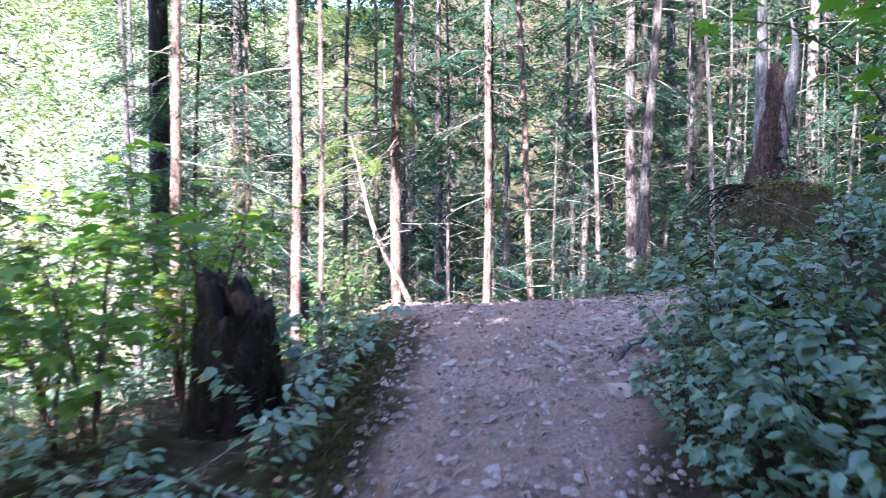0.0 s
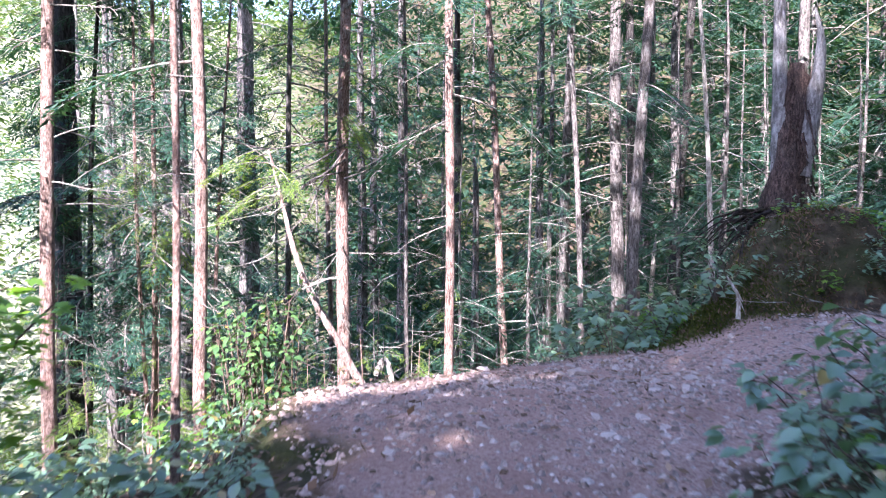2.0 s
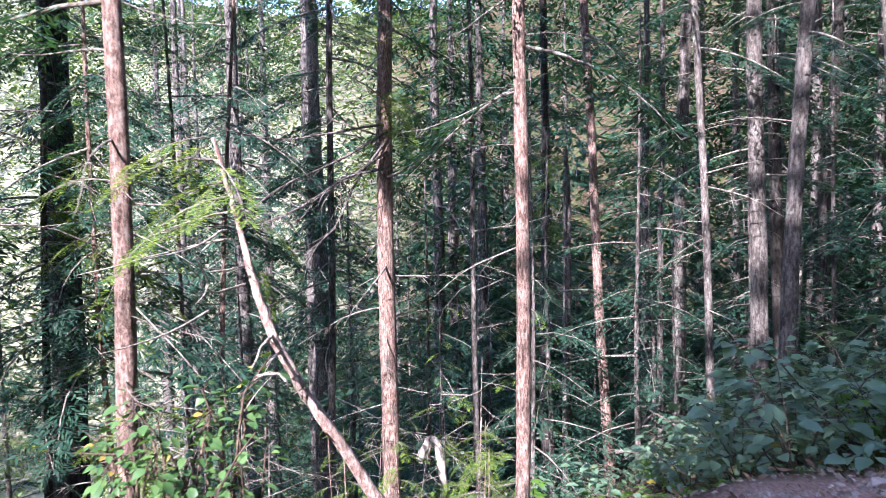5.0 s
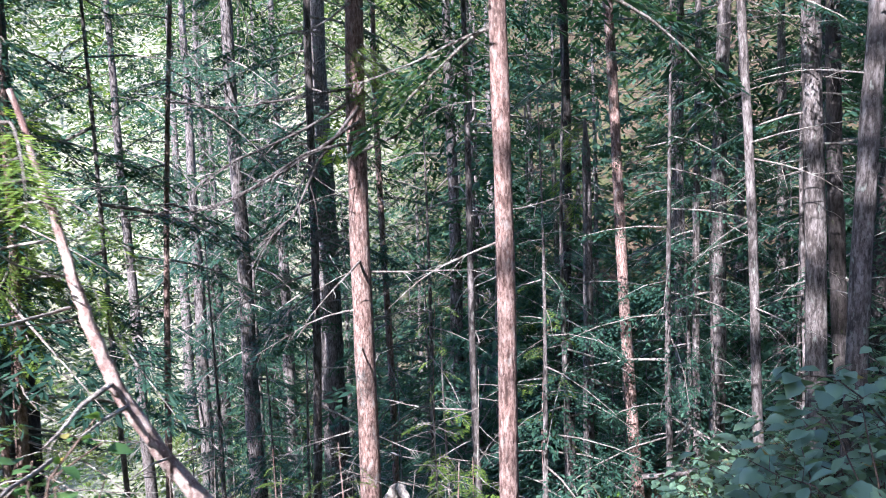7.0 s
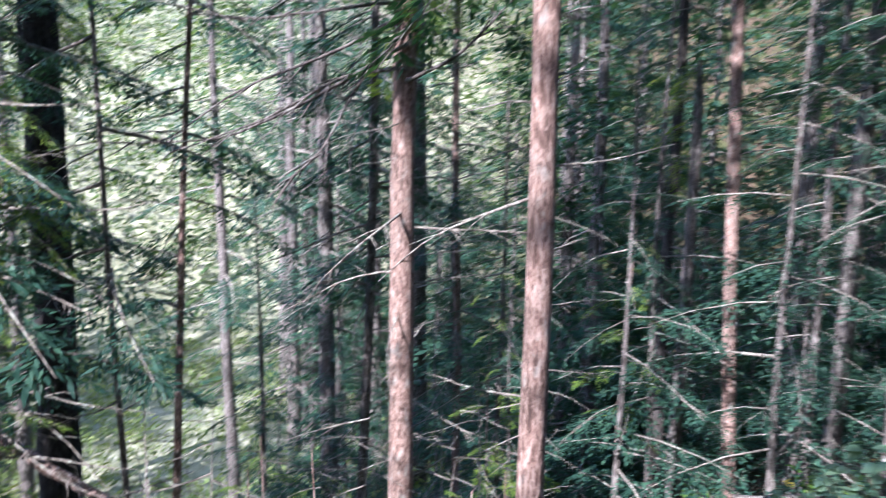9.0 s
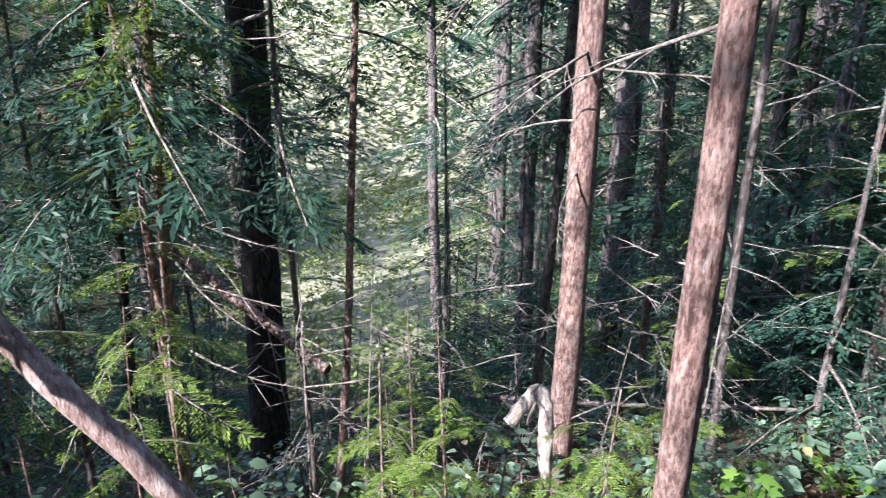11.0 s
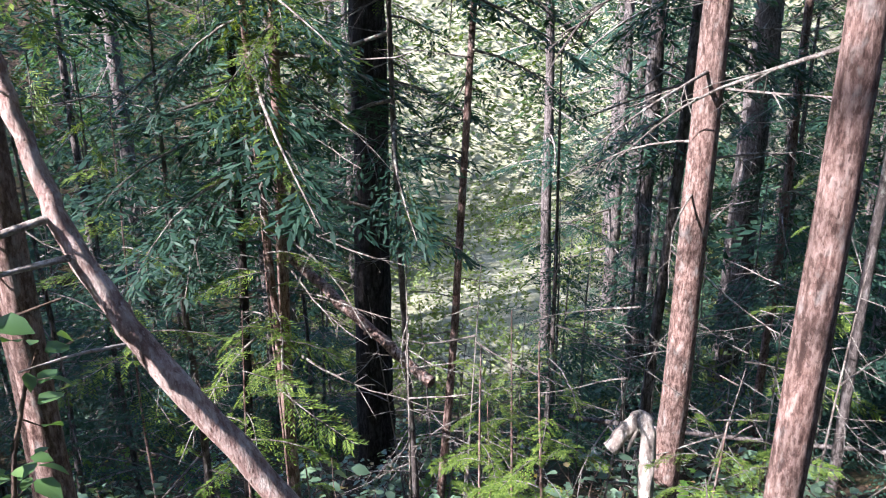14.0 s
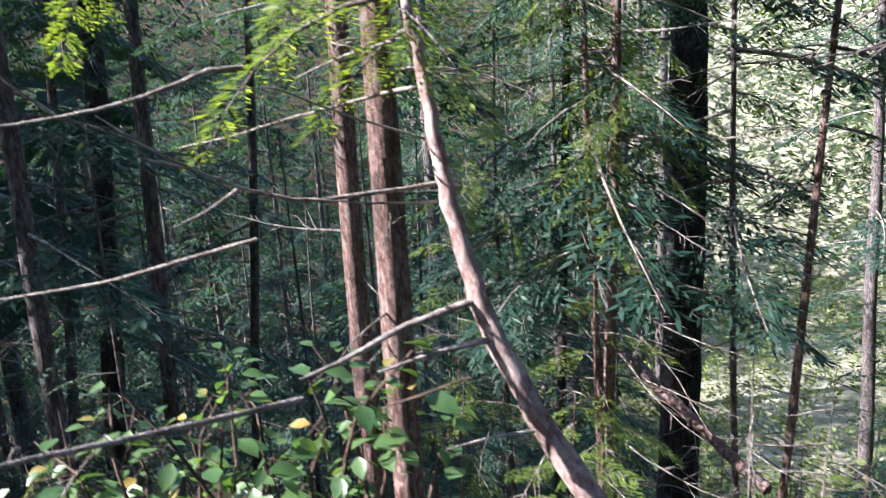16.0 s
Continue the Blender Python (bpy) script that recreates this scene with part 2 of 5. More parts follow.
def ground_z(x, y):
    x, y = np.asarray(x, dtype=float), np.asarray(y, dtype=float)
    d, right = trail_distance(x, y)
    dip = 0.26 * smooth01((y - 7.6) / 2.4) + 0.11 * smooth01((y - 9.8) / 1.4)          # the bend sinks towards its outer edge
    trail = 0.39 * smooth01(y / 5.0) - dip * smooth01((4.6 - x) / 1.7) + 0.05 * np.clip(x - 2, 0, 8)
    slope = 3.36 + 0.37 * x - 0.39 * y
    slope = -soft_min(-slope, np.full_like(slope, 15.0), 4.0)
    out = np.clip(d, 0, None)
    uphill = trail + 0.38 * out + 0.12 * smooth01(out / 0.5)
    downhill = trail - 0.22 * out
    z = np.where(right > 0.5, soft_min(slope, uphill, 0.5), soft_min(slope, downhill, 0.5))
    z = np.where(d <= 0, trail, z * smooth01(out / 0.5) + trail * (1 - smooth01(out / 0.5)))
    z = z + mound(x, y)
    far = np.hypot(x, y - 10)
    start = 52 - 12 * smooth01((x + 8) / 14)           # the far side of the valley comes nearer on the uphill hand
    return z + (0.78 + 0.12 * smooth01((x + 8) / 14)) * np.clip(far - start, 0, 90) * smooth01((far - start) / 22)


def gz(x, y):
    return float(ground_z(np.array([x]), np.array([y]))[0])


def build_ground():
    def axis(lo, hi, far):
        mid = np.arange(lo, hi, 0.13)
        g = np.cumsum(0.13 * 1.1 ** np.arange(1, 200))
        g = g[g < far]
        return np.concatenate([(lo - g)[::-1], mid, hi + g])
    xs, ys = axis(-4, 7, 400), axis(-1, 15, 400)
    X, Y = np.meshgrid(xs, ys, indexing="ij")
    Z = ground_z(X, Y)
    d, _ = trail_distance(X, Y)
    rng = np.random.default_rng(5)
    wob = np.array([noise.noise((a * 2.2, b * 2.2, 0.3)) for a, b in zip(X.ravel(), Y.ravel())]).reshape(X.shape)
    wob2 = np.array([noise.noise((a * 0.6, b * 0.6, 7.3)) for a, b in zip(X.ravel(), Y.ravel())]).reshape(X.shape)
    near = np.exp(-np.clip(np.hypot(X - 1, Y - 8) - 15, 0, None) / 10)
    edge = smooth01(np.clip(d + 0.2, 0, 1))
    Z = Z + near * (wob * (0.018 + 0.10 * edge) + wob2 * 0.16 * edge + rng.standard_normal(Z.shape) * 0.006)
    nx, ny = X.shape
    i, j = np.meshgrid(np.arange(nx - 1), np.arange(ny - 1), indexing="ij")
    f = np.stack([i * ny + j, (i + 1) * ny + j, (i + 1) * ny + j + 1, i * ny + j + 1], -1).reshape(-1, 4)
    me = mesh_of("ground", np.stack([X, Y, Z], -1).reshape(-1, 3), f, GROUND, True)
    bare = smooth01((0.04 - d + 0.25 * wob) / 0.26)
    bare = (np.clip(bare, 0, 1) * (1 - 0.7 * smooth01(mound(X, Y) / 0.15))).ravel()
    col = me.color_attributes.new("bare", "FLOAT_COLOR", "POINT")
    col.data.foreach_set("color", np.repeat(bare, 4).astype(np.float32))
    turn = np.degrees(np.arctan2(-(X - 1.2), Y - 9.5))                  # a sunlit clearing opens down the valley, its brightness painted as pale ground
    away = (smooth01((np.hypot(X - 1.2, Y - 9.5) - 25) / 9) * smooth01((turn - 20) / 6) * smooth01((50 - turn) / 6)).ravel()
    # the far hillside is paled too, as if in full sun
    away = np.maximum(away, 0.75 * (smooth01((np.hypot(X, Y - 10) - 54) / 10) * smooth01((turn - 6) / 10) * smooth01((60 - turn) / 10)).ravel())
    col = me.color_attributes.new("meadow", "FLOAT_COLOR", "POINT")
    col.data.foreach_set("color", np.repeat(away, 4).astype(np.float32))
    return tagged(new("ground", me), "steep forest floor with a bare brown dirt trail", "ground", kind="structure")


ground = build_ground()


# ---- plants: pieces ----
def dead_branch_bag(rng, twigs=7, droop=0.25, thick=0.0115):
    """A bare branch one metre long along +x, with side twigs."""
    bag = Bag()
    n = 7
    s = np.linspace(0, 1, n)
    bend = rng.uniform(-0.12, 0.12)
    pts = np.stack([s, bend * np.sin(s * 3) + 0.02 * rng.standard_normal(n) * s, -droop * s ** 1.6 + 0.05 * np.sin(s * 5 + rng.uniform(0, 6)) * s], 1)
    bag.add(*tube(pts, thick * (1 - 0.85 * s) + 0.001, 5))
    for k in range(twigs):
        t = rng.uniform(0.25, 0.95)
        o = np.array([np.interp(t, s, pts[:, i]) for i in range(3)])
        a = rng.choice([-1, 1]) * rng.uniform(0.5, 1.2)
        L = rng.uniform(0.12, 0.45) * (1.15 - t)
        d = np.array([math.cos(a), math.sin(a), rng.uniform(-0.6, 0.25)])
        m = np.linspace(0, 1, 4)[:, None]
        q = o + d * L * m + np.array([0, 0, -0.10 * L]) * m ** 2 + 0.03 * L * rng.standard_normal((4, 3)) * m
        bag.add(*tube(q, [thick * 0.4, thick * 0.3, thick * 0.2, 0.0012], 4))
    return bag


def bough_bag(rng, twigs=15, per=7, leaf_l=0.085, leaf_w=0.026, droop=0.35, hang=0.25, spread=0.42, n=6, sides=4, flat=False):
    """A live conifer bough one metre long along +x: flat, lacy side sprays of small blades. Returns (wood, leaves)."""
    wood, leaves = Bag(), Bag()
    s = np.linspace(0, 1, n)
    pts = np.stack([s, rng.uniform(-0.08, 0.08) * np.sin(s * 3), 0.10 * s - droop * s ** 2], 1)
    wood.add(*tube(pts, 0.011 * (1 - 0.9 * s) + 0.0012, sides))
    for k in range(twigs):
        t = 0.14 + 0.86 * (k + rng.uniform(0, 0.8)) / twigs
        for side in (-1, 1):
            if rng.random() < 0.14:
                continue
            o = np.array([np.interp(t, s, pts[:, i]) for i in range(3)])
            L = spread * (1.12 - t) * rng.uniform(0.55, 1.15) + 0.05
            a = side * rng.uniform(0.75, 1.15)
            d = unit(np.array([math.cos(a), math.sin(a), -hang * rng.uniform(0.3, 1.4)]))
            m = (np.arange(per) + rng.uniform(0.3, 0.9, per)) / per
            base = o + d * (L * m)[:, None] + np.array([0, 0, -hang * L])[None] * (m ** 2)[:, None]
            sg = np.where(np.arange(per) % 2, 1, -1)
            side_v = unit(np.cross(np.array([0, 0, 1.0]), d))
            ax = unit(d[None] * rng.uniform(0.6, 1.0, per)[:, None] + side_v[None] * (sg * rng.uniform(0.4, 0.9, per))[:, None] + np.array([0, 0, -1.0]) * rng.uniform(0, 0.6, per)[:, None])
            sv = unit(np.cross(ax, np.array([0, 0, 1.0])) + 0.35 * rng.standard_normal((per, 3)))
            if flat:
                ax = unit(d[None] + side_v[None] * (sg * rng.uniform(0.45, 0.8, per))[:, None])
                sv = unit(np.cross(ax, np.array([0, 0, 1.0])) + 0.25 * rng.standard_normal((per, 3)))
            leaves.add(*leaflets(base, ax, sv, leaf_l * rng.uniform(0.6, 1.5, per), leaf_w * rng.uniform(0.7, 1.4, per)))
    return wood, leaves


def broad_blade(n_seg=3, width=0.62, droop=0.25, notch=0.0):
    """One broad oval leaf of unit length along +x, folded at its midrib and drooping, as quads."""
    s = np.linspace(0, 1, n_seg + 1)
    w = width * 0.55 * np.sin(np.pi * np.clip(s, 0.0, 1.0) ** 0.85)
    w[0], w[-1] = 0.06, 0.01
    z = -droop * s ** 2
    left = np.stack([s, w, z + 0.25 * w], 1)
    mid = np.stack([s, 0 * s, z], 1)
    right = np.stack([s, -w, z + 0.25 * w], 1)
    v = np.concatenate([left, mid, right])
    k = n_seg + 1
    f = []
    for i in range(n_seg):
        f += [(i, k + i, k + i + 1, i + 1), (k + i, 2 * k + i, 2 * k + i + 1, k + i + 1)]
    return v, np.array(f)


def maple_blade():
    """A five-lobed maple leaf of unit size, as quads from the stalk."""
    v, f = [(0, 0, 0)], []
    for a, r in ((-1.75, 0.5), (-0.85, 0.8), (0.0, 1.0), (0.85, 0.8), (1.75, 0.5)):
        n = len(v)
        c, s = math.cos(a), math.sin(a)
        for u, w, z in ((0.5, 0.26, 0.03), (1.0, 0.0, -0.12), (0.5, -0.26, 0.03)):
            v.append((r * (u * c - w * s), r * (u * s + w * c), z * r))
        f.append((0, n + 2, n + 1, n))
    return np.array(v, float), np.array(f)


BLADES = {"oval": broad_blade(), "maple": maple_blade()}


def put_blades(bag, kind, places, yaws, pitches, sizes, rng):
    v, f = BLADES[kind]
    for p, a, b, s in zip(places, yaws, pitches, sizes):
        e = np.array(Euler((rng.uniform(-0.5, 0.5), b, a)).to_matrix())
        bag.add((v * s) @ e.T + p, f)


RNG = np.random.default_rng(11)
DEAD = [dead_branch_bag(RNG, int(RNG.integers(5, 11)), RNG.uniform(0.02, 0.38)) for _ in range(7)]
DEAD_MESH = [b.mesh("dead_branch", TWIG) for b in DEAD]
DEAD_PALE = [b.mesh("pale_branch", BARK_PALE) for b in DEAD]
BOUGHS = [bough_bag(RNG, 15, 9, 0.046, 0.021, droop=RNG.uniform(0.2, 0.5), n=4, sides=3) for _ in range(5)]
FINE_BOUGHS = [bough_bag(RNG, 19, 10, 0.07, 0.018, RNG.uniform(0.1, 0.35), 0.2, 0.40) for _ in range(4)]
CEDAR_FANS = [bough_bag(RNG, 15, 14, 0.062, 0.017, RNG.uniform(0.2, 0.6), 0.3, 0.34, flat=True) for _ in range(4)]
LACY = [bough_bag(RNG, 15, 13, 0.034, 0.016, RNG.uniform(0.15, 0.45), 0.22, 0.40, n=4, sides=3) for _ in range(4)]
COARSE = [bough_bag(RNG, 12, 6, 0.085, 0.036, RNG.uniform(0.2, 0.5), n=4, sides=3) for _ in range(4)]


def crown_bags(seed, height, reach, count, stock, low=0.05, taper=0.85, limp=0.35):
    """A conifer's crown: boughs round an upright axis from low*height to its tip."""
    rng = np.random.default_rng(seed)
    wood, leaves = Bag(), Bag()
    for k in range(count):
        h = low + (1 - low) * (k + rng.random()) / count
        L = reach * (1 - taper * (h - low) / (1 - low)) * rng.uniform(0.55, 1.2)
        a = k * 2.4 + rng.uniform(-0.6, 0.6)
        m = pose(0, 0, h * height) @ Matrix.Rotation(a, 4, "Z") @ Matrix.Rotation(rng.uniform(-0.1, limp), 4, "Y") @ Matrix.Rotation(rng.uniform(-0.35, 0.35), 4, "X") @ Matrix.Diagonal((L, L, L, 1))
        w, l = stock[int(rng.integers(len(stock)))]
        wood.add_bag(w, m)
        leaves.add_bag(l, m)
    return wood, leaves


def crown_meshes(seed, mat, *args, **kw):
    w, l = crown_bags(seed, *args, **kw)
    return w.mesh("branchwork", TWIG), l.mesh("crown", mat)


YOUNG = [crown_meshes(100 + i, NEEDLE, 6.0, 1.5, 34, BOUGHS, low=0.08) for i in range(3)]
YOUNG_NEAR = [crown_meshes(130 + i, NEEDLE, 6.0, 1.5, 36, LACY, low=0.08) for i in range(3)]
BROAD = [bough_bag(RNG, 7, 3, 0.28, 0.13, RNG.uniform(0.2, 0.5), n=4, sides=3) for _ in range(3)]
TALL = [crown_meshes(200 + i, NEEDLE, 13.0, 3.0, 40, BROAD, low=0.0, taper=0.7) for i in range(3)]
FAR = [crown_meshes(300 + i, FAR_LEAF, 18.0, 2.7, 46, COARSE, low=0.03, taper=0.6) for i in range(3)]
THIN = [bough_bag(RNG, 8, 4, 0.21, 0.052, RNG.uniform(0.2, 0.5), n=3, sides=3) for _ in range(3)]
YOUNG_OFF = [crown_meshes(500 + i, NEEDLE, 6.0, 1.6, 28, COARSE, low=0.06) for i in range(3)]
FAR_OFF = [crown_meshes(600 + i, FAR_LEAF, 18.0, 2.9, 46, THIN, low=0.03, taper=0.6) for i in range(3)]
FEATHER = [bough_bag(RNG, 8, 5, 0.085, 0.026, RNG.uniform(0.2, 0.45), n=3, sides=3) for _ in range(3)]
TOWER = [crown_meshes(700 + i, FAR_LEAF, 34.0, 4.2, 84, FEATHER, low=0.12, taper=0.75) for i in range(2)]
TOWER_HIGH = [crown_meshes(720 + i, FAR_LEAF, 34.0, 5.0, 76, FEATHER, low=0.40, taper=0.8) for i in range(2)]


def trunk_mesh(rng, height, dia, mat, bend=0.02, top=0.3, flare=0.35, sides=14, broken=False):
    n = max(8, int(height / 0.45))
    s = np.linspace(0, 1, n)
    h = s * height
    wave = bend * np.stack([np.sin(h * 0.9 + rng.uniform(0, 6)), np.cos(h * 0.7 + rng.uniform(0, 6)), 0 * h], 1) * np.minimum(h, 2)[:, None]
    pts = wave + np.stack([0 * h, 0 * h, h - 0.4], 1)
    r = dia / 2 * (1 - (1 - top) * s) * (1 + flare * np.exp(-h / 0.35))
    if broken:
        r[-1] *= 0.25
    bag = Bag()
    bag.add(*tube(pts, r, sides, rng, 0.045))
    return bag.mesh("trunk", mat, True)


def tree(label, x, y, lean=(0, 0), dia=0.2, height=14.0, bark_mat=None, dead=14, dead_from=0.5, dead_to=6.0, reach=(0.5, 1.4), live=0, live_from=3.0, live_to=7.0, live_len=(0.8, 1.8),
         crown=True, crown_base=8.0, seed=0, name="conifer_tree", pale=False, group="forest trees", broken=False, bend=0.012, top=0.35, crown_scale=1.0, face=None):
    """A conifer standing on the slope: trunk, bare branches, live boughs and a crown above."""
    rng = np.random.default_rng(seed + 1000)
    z = gz(x, y)
    height = max(height, crown_base + 8 * crown_scale) if crown else height
    root = tagged(new(name), label, "tree", group)
    tilt = Vector((lean[0], lean[1], 1)).to_track_quat("Z", "Y").to_matrix().to_4x4()
    root.matrix_basis = Matrix.Translation((x, y, z)) @ tilt
    part_of("trunk", trunk_mesh(rng, height, dia, bark_mat or BARK_CEDAR, bend, top, broken=broken), root)
    stock = DEAD_PALE if pale else DEAD_MESH
    for k in range(dead):
        h = dead_from + (dead_to - dead_from) * (k + rng.random()) / max(dead, 1)
        a = rng.uniform(0, 2 * math.pi) if face is None else face + rng.uniform(-1.0, 1.0)
        L = rng.uniform(*reach)
        m = pose(0, 0, h) @ Matrix.Rotation(a, 4, "Z") @ Matrix.Rotation(rng.uniform(-0.25, 0.4), 4, "Y") @ Matrix.Rotation(rng.uniform(-1, 1), 4, "X") @ Matrix.Diagonal((L, L * 0.8, L * 0.8, 1))
        part_of("branch", stock[int(rng.integers(len(stock)))], root, m)
    for k in range(live):
        h = live_from + (live_to - live_from) * (k + rng.random()) / live
        a, L = rng.uniform(0, 2 * math.pi), rng.uniform(*live_len)
        m = pose(0, 0, h) @ Matrix.Rotation(a, 4, "Z") @ Matrix.Rotation(rng.uniform(0.0, 0.5), 4, "Y") @ Matrix.Diagonal((L, L, L, 1))
        i = int(rng.integers(len(LIVE)))
        tagged(part_of("bough", LIVE[i][1], root, m), kind="stuff")
        part_of("bough_stem", LIVE[i][0], root, m)
    if crown:
        small = crown_scale < 0.66
        w, l = (YOUNG if small else FAR if y > 12 else TALL)[seed % 3]
        k = crown_scale * (1.5 if small else 1.0)
        m = pose(0, 0, crown_base, 0, 0, seed * 47) @ Matrix.Diagonal((k, k, k, 1))
        tagged(part_of("branchwork", w, root, m), kind="stuff")
        part_of("crown", l, root, m)
    return root


LIVE = [(w.mesh("bough_stem", TWIG), l.mesh("bough", NEEDLE)) for w, l in FINE_BOUGHS]
LIVE_SUN = [(w.mesh("spray_stem", TWIG), l.mesh("spray", CEDAR_LEAF)) for w, l in CEDAR_FANS]

# ---- measured trees ----
tree("reddish cedar trunk with stubs of bare branches on the slope", -2.22, 11.40, (0.004, -0.008), 0.165, 13, BARK_CEDAR, 16, 2.2, 7, (0.4, 1.2), seed=1, crown_base=11, live=5, live_from=5, live_to=9)
sunlit = tree("sunlit pinkish cedar trunk with thin bare branches", -1.04, 16.07, (0.012, 0.003), 0.26, 17, BARK_CEDAR, 30, 3.0, 11, (0.5, 1.9), seed=2, crown_base=13.5, live=10, live_from=5.5, live_to=10)
tree("slim brown cedar trunk at the trail's edge", 0.72, 12.81, (0.008, 0.0), 0.135, 13, BARK_CEDAR, 14, 2.6, 8, (0.5, 1.3), seed=3, crown_base=11.5, live=8, live_from=4, live_to=9, crown_scale=1.2)
tree("slender pinkish trunk that bends at its foot", 2.45, 19.77, (-0.052, 0.005), 0.19, 16, BARK_CEDAR, 12, 4, 11, (0.4, 1.0), seed=4, crown_base=13.5, live=8, live_from=7, live_to=12, crown_scale=1.3)
tree("thin dark trunk with drooping bare branches", -2.62, 19.06, (0.024, 0.007), 0.15, 15, BARK_FIR, 30, 3.5, 11, (0.8, 2.2), seed=5, crown_base=14.5, live=24, live_from=5, live_to=12, live_len=(0.9, 2.0))
tree("large old fir trunk behind the slope", -6.23, 33.04, (-0.007, -0.002), 1.0, 34, BARK_FIR, 18, 10, 22, (1.5, 3.0), seed=6, crown_base=22.5, live=26, live_from=10, live_to=24, live_len=(1.8, 3.4), crown_scale=1.4)
tree("thick mossy fir trunk with hanging twigs, coloured near-black for shade", -6.60, 17.72, (0.004, 0.004), 0.62, 26, BARK_SHADED, 24, 4, 13, (0.6, 1.6), seed=7, crown_base=14.5, live=16, live_from=5, live_to=12, crown_scale=1.2)
tree("tall grey fir trunk in the valley", -7.48, 28.91, (-0.013, -0.005), 0.54, 28, BARK_FIR, 22, 8, 20, (1.0, 2.4), seed=8, crown_base=19.5, live=26, live_from=7, live_to=20, live_len=(1.8, 3.4), crown_scale=1.2)
tree("dark furrowed fir trunk in the shade", 4.03, 21.73, (0.018, -0.004), 0.29, 18, BARK_FIR, 26, 2.5, 11, (0.5, 1.8), seed=9, crown_base=13.5, live=16, live_from=4, live_to=11, crown_scale=1.3)
tree("thin dark trunk beside a thicker one", 3.80, 22.2, (0.004, 0), 0.15, 14, BARK_FIR, 12, 2, 9, (0.4, 1.2), seed=10, crown_base=12.5, live=8, live_from=4, live_to=10)
tree("thin dark sapling trunk in the shade", 3.71, 17.67, (-0.039, 0.01), 0.13, 13, BARK_FIR, 18, 2, 8, (0.4, 1.5), seed=11, crown_base=12.5, live=10, live_from=3.5, live_to=9)
tree("grey-brown trunk with a pale stripped strip of bark", 4.53, 18.17, (-0.012, 0.004), 0.28, 17, BARK_FIR, 18, 2, 9, (0.5, 1.7), seed=12, crown_base=12.5, live=12, live_from=4, live_to=10, crown_scale=1.3)
tree("dark straight trunk behind a grey one", 5.29, 19.2, (-0.035, 0.013), 0.24, 17, BARK_SHADED, 12, 2, 9, (0.5, 1.5), seed=13, crown_base=12.5, live=8, live_from=5, live_to=10, crown_scale=1.3)
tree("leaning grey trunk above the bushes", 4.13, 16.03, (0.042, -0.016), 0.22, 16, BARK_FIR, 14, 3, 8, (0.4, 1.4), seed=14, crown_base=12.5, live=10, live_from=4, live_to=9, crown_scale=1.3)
tree("dark trunk that leans over the hillside", 7.59, 24.01, (0.045, -0.017), 0.31, 17, BARK_SHADED, 14, 3, 10, (0.5, 1.5), seed=15, crown_base=12.5, live=14, live_from=4, live_to=11, crown_scale=1.3)
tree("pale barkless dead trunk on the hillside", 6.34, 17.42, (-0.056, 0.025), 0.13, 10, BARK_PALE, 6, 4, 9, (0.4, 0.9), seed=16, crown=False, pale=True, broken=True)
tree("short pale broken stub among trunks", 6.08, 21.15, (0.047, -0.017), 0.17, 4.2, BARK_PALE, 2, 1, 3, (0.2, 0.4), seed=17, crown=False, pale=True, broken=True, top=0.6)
tree("dark trunk deep in the shade", 1.54, 25.65, (0.005, 0), 0.28, 19, BARK_SHADED, 18, 3, 12, (0.6, 1.8), seed=18, crown_base=14.5, live=16, live_from=5, live_to=13, crown_scale=1.3)
tree("broken mossy trunk with hanging lichen", 1.75, 20.72, (-0.002, 0), 0.22, 7.4, BARK_FIR, 20, 2, 7, (0.2, 0.7), seed=19, crown=False, broken=True, top=0.6)
tree("thin reddish sapling trunk on the slope", -3.37, 15.57, (0.05, 0.042), 0.095, 9, BARK_CEDAR, 22, 2.5, 7, (0.4, 1.2), seed=20, crown_base=6.5, live=8, live_from=4, live_to=7, crown_scale=0.5)
tree("thin dark sapling with bare twigs", -3.27, 15.12, (-0.023, -0.023), 0.07, 9, BARK_FIR, 22, 2, 7, (0.3, 1.0), seed=21, crown_base=6.5, live=8, live_from=4, live_to=7, crown_scale=0.45)
tree("thin stem of a forked cedar", -3.70, 13.87, (-0.012, -0.012), 0.08, 9.5, BARK_CEDAR, 14, 2.2, 5, (0.5, 1.4), seed=22, crown_base=6, live=10, live_from=3.2, live_to=6.5, crown_scale=0.5, face=3.6)
tree("forked cedar with a slim pinkish trunk", -3.63, 13.84, (0.010, 0.012), 0.115, 10, BARK_CEDAR, 20, 2.0, 6, (0.5, 1.5), seed=23, crown_base=6, live=12, live_from=3.4, live_to=7, crown_scale=0.5, face=3.4)
tree("thin dark trunk with bare branches", -4.78, 14.05, (0.027, 0.043), 0.11, 10, BARK_SHADED, 22, 2, 6, (0.5, 1.4), seed=24, crown_base=7, live=14, live_from=3, live_to=7.5, crown_scale=0.6)
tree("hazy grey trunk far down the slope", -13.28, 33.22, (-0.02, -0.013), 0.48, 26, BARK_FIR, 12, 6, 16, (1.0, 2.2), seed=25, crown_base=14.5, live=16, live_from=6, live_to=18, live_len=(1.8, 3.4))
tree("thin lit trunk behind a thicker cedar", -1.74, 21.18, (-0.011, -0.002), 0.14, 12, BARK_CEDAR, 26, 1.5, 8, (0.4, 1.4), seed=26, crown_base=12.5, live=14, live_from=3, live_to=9)
